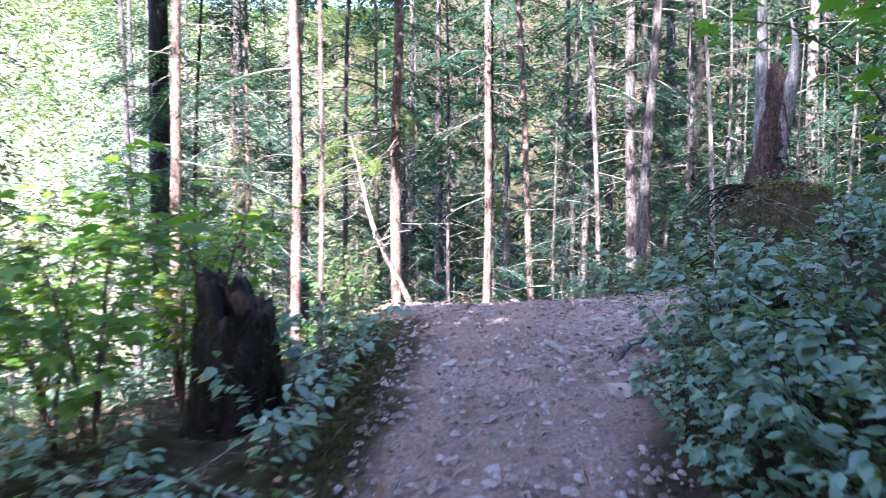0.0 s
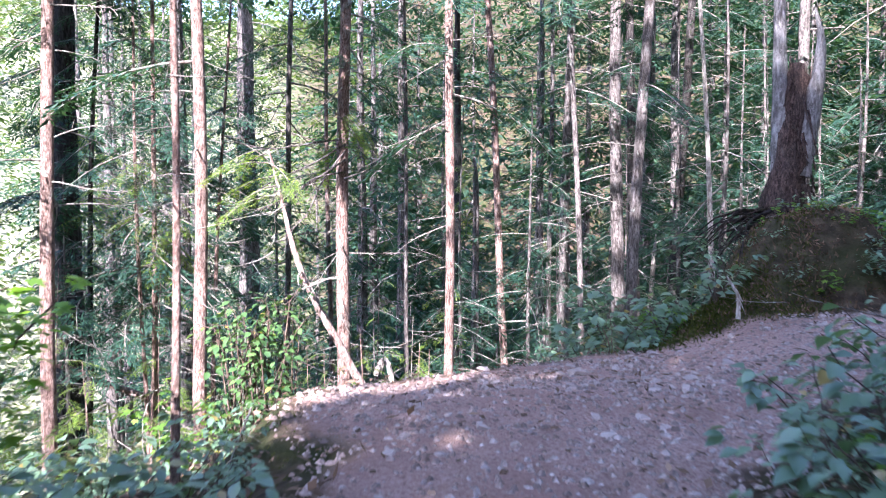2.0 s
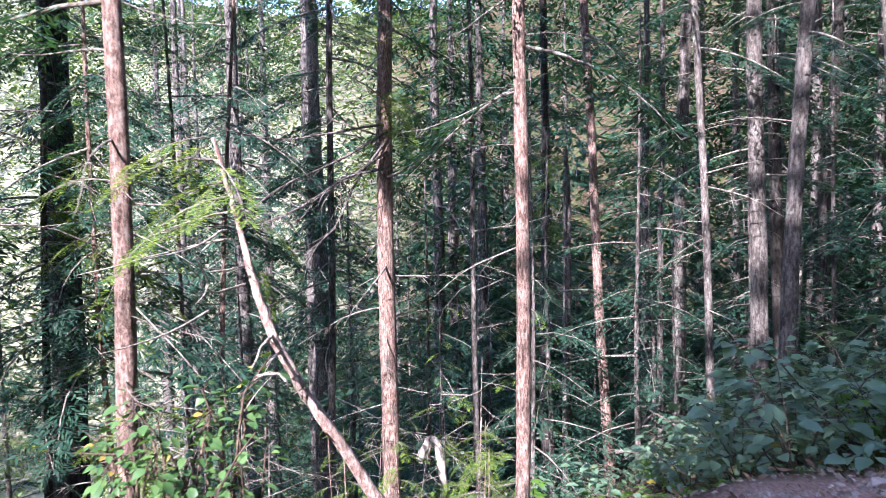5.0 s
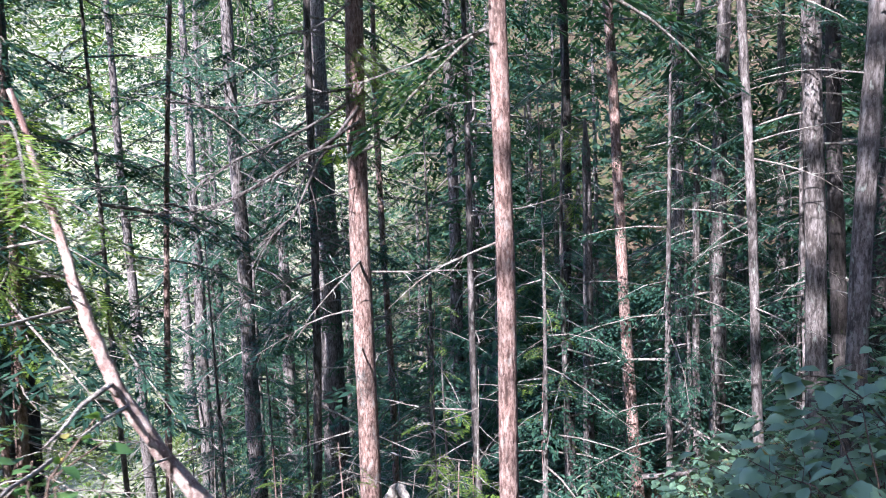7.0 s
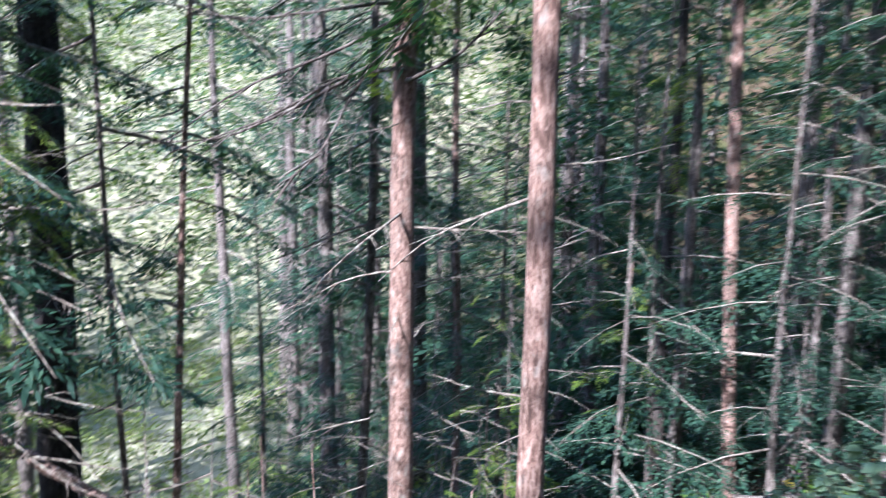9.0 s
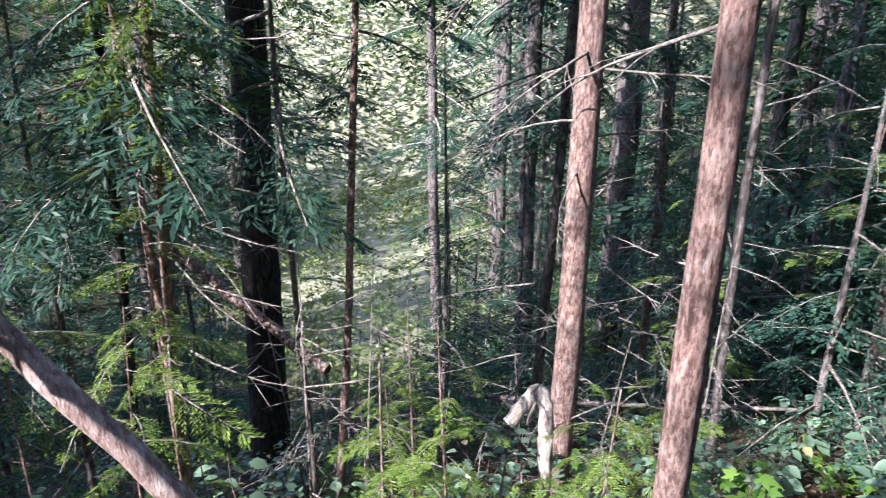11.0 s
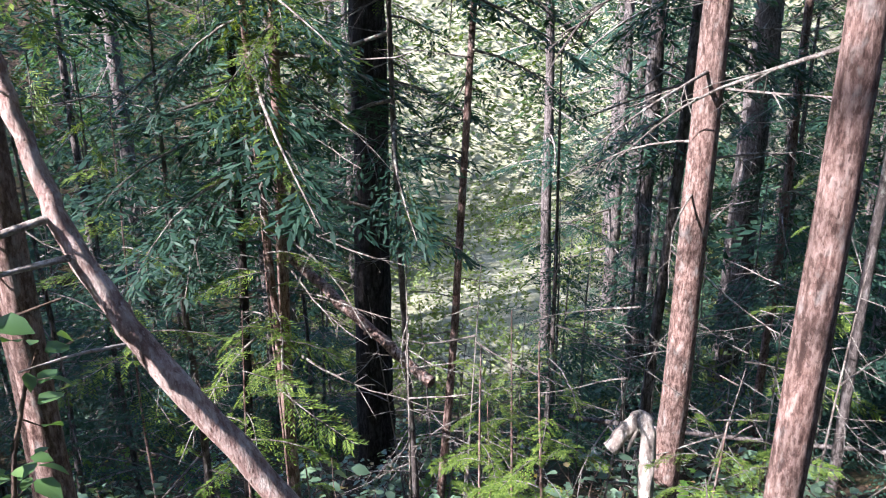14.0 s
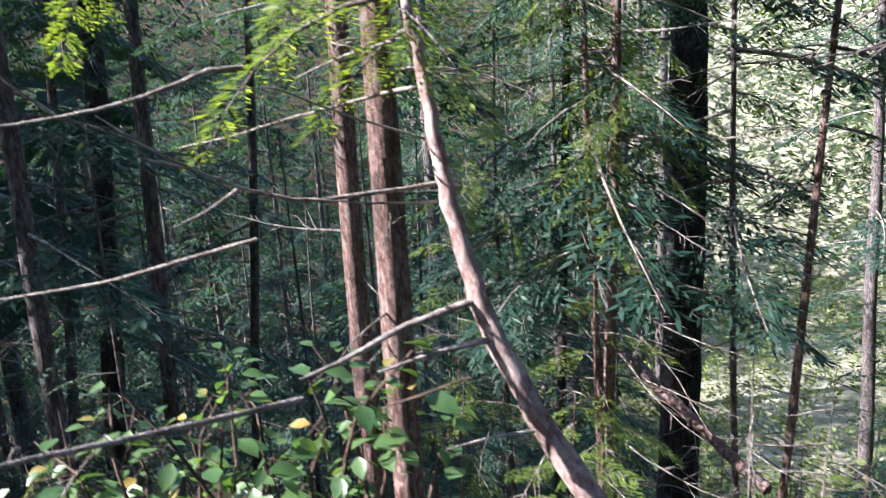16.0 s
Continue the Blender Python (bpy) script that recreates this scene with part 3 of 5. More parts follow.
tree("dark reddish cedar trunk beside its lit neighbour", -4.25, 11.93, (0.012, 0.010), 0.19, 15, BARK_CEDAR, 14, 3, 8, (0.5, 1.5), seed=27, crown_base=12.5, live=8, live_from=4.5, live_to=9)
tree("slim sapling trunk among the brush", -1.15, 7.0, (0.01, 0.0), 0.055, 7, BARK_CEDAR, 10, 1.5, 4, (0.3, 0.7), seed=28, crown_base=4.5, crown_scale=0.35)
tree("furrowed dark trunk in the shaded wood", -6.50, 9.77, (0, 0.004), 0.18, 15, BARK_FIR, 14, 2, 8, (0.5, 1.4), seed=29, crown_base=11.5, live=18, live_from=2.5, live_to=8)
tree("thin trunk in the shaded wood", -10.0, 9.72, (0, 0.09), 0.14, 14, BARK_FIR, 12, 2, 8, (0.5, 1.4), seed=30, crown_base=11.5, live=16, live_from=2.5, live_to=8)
tree("thick dark trunk in the shaded wood", -9.0, 10.22, (0.004, 0.08), 0.30, 18, BARK_SHADED, 12, 2, 8, (0.5, 1.4), seed=31, crown_base=11.5, live=18, live_from=2.5, live_to=8)
tree("grey trunk in the shaded wood", -7.96, 10.8, (0.005, 0.048), 0.19, 15, BARK_FIR, 12, 2, 8, (0.5, 1.4), seed=32, crown_base=11.5, live=18, live_from=2.5, live_to=9)
tree("thin straight trunk in the shaded wood", -9.79, 12.12, (0.02, 0.084), 0.15, 15, BARK_FIR, 14, 2, 8, (0.5, 1.4), seed=33, crown_base=11.5, live=18, live_from=2.5, live_to=9)
tree("thin grey trunk among dead branches", 0.16, 17.2, (-0.009, 0), 0.11, 10, BARK_FIR, 22, 1, 6, (0.4, 1.4), seed=34, crown_base=7, crown_scale=0.6)
bare = np.random.default_rng(64)
for i in range(16):
    tree("thin leafless sapling with a tangle of bare twigs", -4.2 + 0.28 * i + bare.uniform(-0.2, 0.2), bare.uniform(13.9, 17.4), (bare.uniform(-0.15, 0.15), bare.uniform(-0.15, 0.15)), 0.032, bare.uniform(1.8, 3.4), TWIG, 13, 0.3, 2.4, (0.35, 1.0), seed=200 + i, crown=False, name="bare_sapling", group="bare saplings", top=0.2)


# ---- the wood around: young conifers, background trees ----
def young_conifer(x, y, s, seed, stock=YOUNG, label="young hemlock with drooping lacy green boughs", size=6.0, sink=0.0):
    root = tagged(new("young_conifer"), label, "tree", "young conifers")
    root.matrix_basis = pose(x, y, gz(x, y) - sink, 0, 0, seed * 71 % 360) @ Matrix.Diagonal((s, s, s, 1))
    rng = np.random.default_rng(seed)
    part_of("trunk", trunk_mesh(rng, size, 0.09, BARK_FIR, 0.02, 0.15, 0.2, 8), root)
    away = math.hypot(x - 1.2, y - 9.5)
    stock = YOUNG_OFF if away > 14 else YOUNG_NEAR if away < 9 else stock
    w, l = stock[seed % len(stock)]
    tagged(part_of("branchwork", w, root), kind="stuff")
    part_of("crown", l, root)
    return root


def background_tree(x, y, s, seed):
    root = tagged(new("background_conifer"), "tall conifer with green boughs deeper in the wood", "tree", "background trees")
    root.matrix_basis = pose(x, y, gz(x, y), 0, 0, seed * 53 % 360) @ Matrix.Diagonal((s, s, s, 1))
    rng = np.random.default_rng(seed)
    part_of("trunk", trunk_mesh(rng, 16, rng.uniform(0.2, 0.42), BARK_FIR, 0.01, 0.2, 0.3, 9), root)
    w, l = (FAR_OFF if math.hypot(x - 1.2, y - 9.5) > 27 else FAR)[seed % 3]
    tagged(part_of("branchwork", w, root), kind="stuff")
    part_of("crown", l, root, pose(0, 0, 1.0))


def scatter(rng, n, box, keep, gap):
    pts = []
    for _ in range(n * 40):
        p = (rng.uniform(box[0], box[1]), rng.uniform(box[2], box[3]))
        if keep(*p) and all(math.hypot(p[0] - q[0], p[1] - q[1]) > gap for q in pts):
            pts.append(p)
            if len(pts) == n:
                break
    return pts


def clear(x, y, margin):
    return trail_distance(np.array([x]), np.array([y]))[0][0] > margin


def bearing(x, y):
    return math.degrees(math.atan2(-(x - 1.2), y - 9.5))       # degrees to the left of straight ahead, from the bend


wood = np.random.default_rng(21)
off_slope = lambda x, y: math.hypot(x - 1.2, y - 9.5)
for i, (x, y) in enumerate(scatter(wood, 72, (-8, 17, 15, 34), lambda x, y: off_slope(x, y) > 8.0 and bearing(x, y) < 12, 1.3)):
    young_conifer(x, y, wood.uniform(0.8, 1.7), i)
for i, (x, y) in enumerate(scatter(wood, 48, (-20, -1, 3, 26), lambda x, y: off_slope(x, y) > 7.0 and bearing(x, y) > 47, 1.4)):
    young_conifer(x, y, wood.uniform(0.8, 1.5), i + 70)
for i, (x, y) in enumerate(scatter(wood, 28, (-16, 0, 16, 36), lambda x, y: off_slope(x, y) > 10.5 and 8 < bearing(x, y) < 30, 1.5)):
    young_conifer(x, y, wood.uniform(0.6, 1.2), i + 100)
for i, (x, y) in enumerate(scatter(wood, 13, (-16, -1, 13, 28), lambda x, y: 9 < off_slope(x, y) < 20 and 16 < bearing(x, y) < 48, 1.2)):
    young_conifer(x, y, wood.uniform(0.3, 0.6), i + 120)
for i, (x, y) in enumerate(scatter(wood, 96, (-7, 40, 6, 46), lambda x, y: off_slope(x, y) > 15 and bearing(x, y) < 9, 1.7)):
    background_tree(x, y, wood.uniform(1.0, 1.7), i)
for i, (x, y) in enumerate(scatter(wood, 48, (-48, -10, -8, 40), lambda x, y: off_slope(x, y) > 16 and bearing(x, y) > 47, 1.9)):
    background_tree(x, y, wood.uniform(0.7, 1.2), i + 100)
for i, (x, y) in enumerate(scatter(wood, 20, (-40, 0, 24, 62), lambda x, y: off_slope(x, y) > 20 and 8 < bearing(x, y) < 50 and not 25 < bearing(x, y) < 48, 2.8)):
    background_tree(x, y, wood.uniform(0.7, 1.2), i + 130)


def tall_fir(x, y, s, seed, stock=TOWER):
    root = tagged(new("tall_fir"), "tall old fir rising from the valley", "tree", "valley firs")
    root.matrix_basis = pose(x, y, gz(x, y), 0, 0, seed * 53 % 360) @ Matrix.Diagonal((s, s, s, 1))
    part_of("trunk", trunk_mesh(np.random.default_rng(seed), 35, 0.7, BARK_FIR, 0.01, 0.1, 0.3, 10), root)
    w, l = stock[seed % 2]
    tagged(part_of("branchwork", w, root), kind="stuff")
    part_of("crown", l, root)


for i, (x, y) in enumerate(scatter(wood, 12, (-48, 2, 22, 66), lambda x, y: 24 < off_slope(x, y) < 62 and 2 < bearing(x, y) < 66 and not 27 < bearing(x, y) < 45, 4.2)):
    tall_fir(x, y, wood.uniform(0.85, 1.1), i)
for i, (x, y) in enumerate(scatter(wood, 6, (-40, -6, 24, 64), lambda x, y: 27 < off_slope(x, y) < 62 and 18 < bearing(x, y) < 29, 4.2)):
    tall_fir(x, y, wood.uniform(0.85, 1.15), i + 40, TOWER_HIGH)


def shade_line(x, y):
    return 0.94 * x - 0.35 * y          # the same along each sunbeam, seen from above


# mostly unseen trees added behind the walker and above the trail, to shade it
shade = np.random.default_rng(4)
for i, (x, y) in enumerate(scatter(shade, 40, (-18, 6, -27, -8), lambda x, y: clear(x, y, 0.8) and -1.0 < shade_line(x, y) < 6.5, 2.0)):
    tree("unseen tall conifer added to shade the trail", x, y, (0, 0), 0.35, 20, BARK_FIR, 0, seed=60 + i, crown_base=6.0, crown_scale=1.35)
for i, (x, y) in enumerate(scatter(shade, 20, (-20, 6, -33, -20), lambda x, y: clear(x, y, 0.8) and -0.4 < shade_line(x, y) < 6.5, 2.2)):
    tree("unseen very tall conifer added for shade behind the trail", x, y, (0, 0), 0.5, 30, BARK_FIR, 0, seed=120 + i, crown_base=14.0, crown_scale=1.5)
for i, (x, y) in enumerate(((-1.75, -1.6), (-2.4, -4.4), (-1.4, -6.4), (2.6, -5.0), (1.7, -7.2))):
    tree("unseen tall conifer added to shade the trail", x, y, (0, 0), 0.3, 24, BARK_FIR, 0, seed=150 + i, crown_base=11.0, crown_scale=0.95)
for i, (x, y) in enumerate(((-3.75, -5.2), (-4.6, -7.6), (-5.7, -10.4), (-6.9, -13.6), (-3.5, -8.9), (-5.0, -5.6), (-6.2, -9.0))):
    tree("unseen slender conifer added to shade the trail", x, y, (0, 0), 0.26, 18, BARK_FIR, 0, seed=170 + i, crown_base=5.0, crown_scale=0.8)
# added out of view to keep the sun off the lower slope's trunks
for i, (x, y) in enumerate(scatter(wood, 7, (-26, -8, -16, 9), lambda x, y: -17 < shade_line(x, y) < -10.5, 2.6)):
    tree("unseen tall conifer added to shade the lower slope", x, y, (0, 0), 0.35, 22, BARK_FIR, 0, seed=80 + i, crown_base=6.0, crown_scale=1.3)
for i, (x, y) in enumerate(scatter(wood, 7, (6, 14, -2, 14), lambda x, y: clear(x, y, 1.2), 2.8)):
    tree("tall conifer on the bank above the trail", x, y, (0, 0), 0.28, 18, BARK_FIR, 8, seed=100 + i, crown_base=12.5, crown_scale=0.8)


# ---- broad-leaved bushes ----
def shrub_parts(seed, stems, height, spread, per_stem, size, kind, mat, lean=0.35):
    """A bush at the origin: arching stems, each a part, and its leaves."""
    rng = np.random.default_rng(seed)
    leaves, wood = Bag(), []
    for k in range(stems):
        a = k * 2.4 + rng.uniform(-0.5, 0.5)
        H = height * rng.uniform(0.55, 1.1)
        R = spread * rng.uniform(0.4, 1.1)
        s = np.linspace(0, 1, 7)
        out = R * s ** (1 + lean)
        pts = np.stack([np.cos(a) * out, np.sin(a) * out, H * np.sin(s * 1.5) / math.sin(1.5) - 0.05], 1) + 0.025 * rng.standard_normal((7, 3)) * s[:, None]
        b = Bag()
        b.add(*tube(pts, 0.0045 * (1 - 0.8 * s) * (0.6 + H) + 0.0012, 4))
        n = int(per_stem * rng.uniform(0.7, 1.3))
        t = rng.uniform(0.25, 1.0, n)
        at = np.stack([np.interp(t, s, pts[:, i]) for i in range(3)], 1)
        ya = a + rng.choice([-1, 1], n) * rng.uniform(0.3, 1.8, n)
        twig = rng.uniform(0.02, 0.22, n) * spread
        off = np.stack([np.cos(ya) * twig, np.sin(ya) * twig, rng.uniform(-0.06, 0.06, n)], 1)
        for p, q in list(zip(at, at + off))[::4]:
            b.add(*tube(np.linspace(p, q, 2), [0.0025, 0.001], 3))
        wood.append(b.mesh("stem", STEM))
        put_blades(leaves, kind, at + off, ya, rng.uniform(-0.35, 0.55, n), size * rng.uniform(0.55, 1.35, n), rng)
    return wood, leaves.mesh("leaves", mat)


def shrub(name, label, category, group, parts):
    root = tagged(new(name), label, category, group)
    for w in parts[0]:
        part_of("stem", w, root)
    tagged(part_of("foliage", parts[1], root), kind="stuff")
    return root


SALAL_BUSHES = [shrub("salal_bush", "low bush with broad glossy green leaves", "bush", "bushes along the trail", shrub_parts(500 + i, 6, 0.75, 0.6, 22, 0.10, "oval", SALAL)) for i in range(4)]
TALL_BUSHES = [shrub("maple_bush", "vine maple with bright green lobed leaves", "bush", "maple bushes", shrub_parts(520 + i, 5, 1.9, 0.9, 46, 0.09, "maple", MAPLE, 0.7)) for i in range(2)]
LOW_PLANTS = [shrub("undergrowth_plant", "small leafy green plant on the forest floor", "plant", "undergrowth", shrub_parts(540 + i, 5, 0.38, 0.42, 15, 0.07, ("oval", "maple")[i % 2], (SALAL, MAPLE)[i % 2])) for i in range(4)]
TALL_SALAL = [shrub("salal_bush", "tall bush with broad green leaves at the trail edge", "bush", "bushes along the trail", shrub_parts(560 + i, 7, 1.2, 0.3, 24, 0.05, "oval", BERRY)) for i in range(2)]
LOBED_PLANTS = LOW_PLANTS[1::2]
USED, TURNS = set(), {}


def plant(stock, x, y, s=1.0, turn=0.0, sink=0.0):
    """Sets one of a stock of bushes on the ground: the first use moves the original, later ones copy it."""
    TURNS[id(stock)] = TURNS.get(id(stock), -1) + 1
    root = stock[TURNS[id(stock)] % len(stock)]
    m = pose(x, y, gz(x, y) - sink, 0, 0, turn * 57) @ Matrix.Diagonal((s, s, s, 1))
    if root.name not in USED:
        USED.add(root.name)
        root.matrix_basis = m
        return root
    twin = copy_thing(root, m)
    twin.matrix_basis = m
    return twin


bush = np.random.default_rng(31)
thicket = np.random.default_rng(32)
for x, y in scatter(thicket, 46, (2.4, 8.5, 11.6, 16.5), lambda x, y: clear(x, y, 0.35) and float(mound(x, y)) < 0.2, 0.5):
    plant(SALAL_BUSHES, x, y, thicket.uniform(0.9, 1.5), thicket.uniform(0, 6), 0.04)
for x, y in scatter(thicket, 34, (4.2, 7.0, 11.4, 13.6), lambda x, y: float(mound(x, y)) > 0.3, 0.24):
    plant(LOW_PLANTS, x, y, thicket.uniform(0.5, 0.9), thicket.uniform(0, 6), 0.03)


for x, y in scatter(bush, 30, (0.7, 3.4, 1.6, 6.0), lambda x, y: 0.28 < float(trail_distance(np.array([x]), np.array([y]))[0][0]) < 0.75, 0.24):
    plant(LOW_PLANTS if bush.random() < 0.35 else SALAL_BUSHES, x, y, bush.uniform(0.5, 0.8), bush.uniform(0, 6), 0.03)
for x, y in scatter(bush, 56, (1.2, 5.0, 0.8, 6.2), lambda x, y: clear(x, y, 0.75 if y < 5.0 else 1.15), 0.34):
    plant(SALAL_BUSHES, x, y, bush.uniform(0.5, 0.72) if x < 2.9 else bush.uniform(0.65, 1.0), bush.uniform(0, 6))
for x, y in scatter(bush, 56, (-4.2, 0.0, 1.2, 9.6), lambda x, y: clear(x, y, 0.34) and math.hypot(x + 1.3, y - 4.42) > 0.45, 0.36):
    plant(SALAL_BUSHES, x, y, bush.uniform(0.5, 0.95), bush.uniform(0, 6), 0.04)
for x, y in scatter(bush, 60, (-5, 7.5, 10.2, 18), lambda x, y: clear(x, y, 0.45) and math.hypot(x - 1.2, y - 10) > 1.6, 0.7):
    plant(SALAL_BUSHES if bush.random() < 0.6 else LOW_PLANTS, x, y, bush.uniform(0.7, 1.3), bush.uniform(0, 6))
for x, y in scatter(bush, 110, (-12, 8, 9.5, 26), lambda x, y: clear(x, y, 0.6), 0.7):
    plant(LOW_PLANTS, x, y, bush.uniform(0.8, 1.9), bush.uniform(0, 6))
for x, y in scatter(bush, 44, (4.5, 12, -1, 20), lambda x, y: clear(x, y, 0.8) and math.hypot(x - 5.2, y - 12.5) > 1.3, 0.8):
    plant(SALAL_BUSHES, x, y, bush.uniform(1.0, 1.9), bush.uniform(0, 6))
for x, y, s, a in ((1.95, 2.55, 1.15, 2.6), (2.5, 3.6, 1.2, 1.0), (-1.75, 3.7, 1.0, 0.4), (-2.4, 5.2, 0.9, 3.0), (-1.75, 5.0, 0.95, 1.7), (-2.3, 4.4, 1.05, 2.7), (-2.0, 5.6, 0.9, 4.4), (-2.9, 5.4, 1.1, 0.9), (-1.5, 5.5, 0.75, 5.4), (-2.6, 3.4, 1.1, 3.6), (-2.0, 9.9, 0.7, 1.1), (3.9, 5.2, 1.1, 5.0), (6.8, 11.6, 0.8, 2.0)):
    plant(TALL_BUSHES, x, y, s, a)
for x, y, s, a in ((1.3, 1.75, 0.62, 0.4), (1.5, 2.15, 0.7, 2.0), (1.32, 2.55, 0.6, 3.3), (1.75, 1.7, 0.7, 5.0), (1.6, 2.8, 0.62, 1.3), (1.9, 2.3, 0.75, 4.1), (1.25, 3.0, 0.5, 2.7), (1.45, 3.35, 0.55, 5.6)):
    plant(SALAL_BUSHES, x, y, s, a)
for x, y in scatter(thicket, 16, (0.8, 2.2, 2.0, 5.0), lambda x, y: 0.12 < float(trail_distance(np.array([x]), np.array([y]))[0][0]) < 0.5, 0.2):
    plant(SALAL_BUSHES, x, y, thicket.uniform(0.45, 0.62), thicket.uniform(0, 6), 0.02)
# leaves close to where the walk ends
for x, y, s, a in ((-1.02, 10.72, 1.62, 1.0), (-1.2, 10.5, 1.7, 2.2), (-1.35, 10.25, 1.55, 0.5), (-1.2, 10.05, 1.45, 4.4), (-1.5, 10.5, 1.6, 5.4), (-1.5, 10.15, 1.5, 3.4)):
    plant(TALL_SALAL, x, y, s, a)
for x, y, s, a in ((-0.75, 10.0, 1.0, 3.1), (-0.55, 9.65, 0.9, 0.3), (-0.25, 11.7, 1.2, 3.0), (-0.7, 11.8, 1.1, 2.0), (-0.2, 12.1, 0.9, 5.0), (0.25, 12.5, 0.85, 4.1), (-0.7, 12.6, 1.0, 2.9), (0.9, 12.2, 0.8, 0.9)):
    plant(LOW_PLANTS, x, y, s * 1.6, a)
for x, y, s, a in ((-0.05, 11.75, 1.5, 1.0), (0.15, 12.05, 1.7, 2.2), (-0.45, 12.05, 1.9, 4.0), (0.45, 11.8, 1.3, 5.0), (-0.9, 12.2, 1.9, 0.4), (0.1, 12.6, 1.9, 3.3)):
    plant(LOBED_PLANTS, x, y, s, a)


# ---- leaning broken cedar pole ----
def rod(points, r0, r1, sides=8, rough=0.05, seed=0, steps=4):
    """A smooth tapered rod through points."""
    p = np.asarray(points, float)
    t = np.linspace(0, len(p) - 1, (len(p) - 1) * steps + 1)
    k = np.arange(len(p))
    q = np.stack([np.interp(t, k, p[:, i]) for i in range(3)], 1)
    for _ in range(2):
        q[1:-1] = (q[:-2] + 2 * q[1:-1] + q[2:]) / 4
    rng = np.random.default_rng(seed)
    q[1:-1] += min(0.12 * r0, 0.004) * rng.standard_normal(q[1:-1].shape)
    b = Bag()
    b.add(*tube(q, np.linspace(r0, r1, len(q)), sides, rng, rough))
    return b


def twiggy(pts, r, seed, twigs=9):
    """A long bare bough through points, with forked side twigs."""
    bag = rod(pts, r, r * 0.25, 6, 0.06, seed, 5)
    rng = np.random.default_rng(seed)
    p = np.asarray(pts, float)
    for k in range(twigs):
        t = rng.uniform(0.5, len(p) - 1.02)
        i = int(t)
        o = p[i] + (p[i + 1] - p[i]) * (t - i)
        d = unit(p[i + 1] - p[i]) + 0.7 * rng.standard_normal(3) * np.array([1, 1, 0.6])
        d = unit(d) * rng.uniform(0.2, 0.6)
        q = rod([o, o + d * 0.5 + 0.03 * rng.standard_normal(3), o + d + np.array([0, 0, -0.05])], r * 0.4, 0.0015, 4, 0.05, seed * 50 + k, 2)
        bag.add(*q.arrays())
    return bag


for k, pts in enumerate((
    [(-0.94, 16.03, 2.89), (-1.5, 15.64, 2.5), (-2.17, 15.24, 2.18), (-2.63, 14.86, 1.74)],
    [(-0.94, 15.98, 2.4), (-1.38, 15.57, 2.31), (-1.86, 15.12, 1.92), (-2.37, 14.68, 1.67)],
    [(-0.94, 16.02, 2.78), (-1.33, 15.74, 2.23), (-1.53, 15.47, 1.65), (-1.93, 15.21, 1.26)],
    [(-0.94, 16.05, 3.0), (-1.54, 15.64, 2.86), (-2.14, 15.24, 2.73), (-2.86, 14.85, 2.88)],
    [(-0.94, 15.97, 2.29), (-0.39, 15.76, 2.48), (0.22, 15.6, 3.05)],
    [(-0.94, 16.0, 2.62), (-1.66, 15.44, 2.07), (-2.19, 14.92, 1.73), (-2.91, 14.41, 1.71)])):
    part_of("bough", twiggy(pts, 0.02, 60 + k, 12).mesh("bough", BARK_FIR, True), sunlit, sunlit.matrix_basis.inverted(), "dark sweeping bare bough")


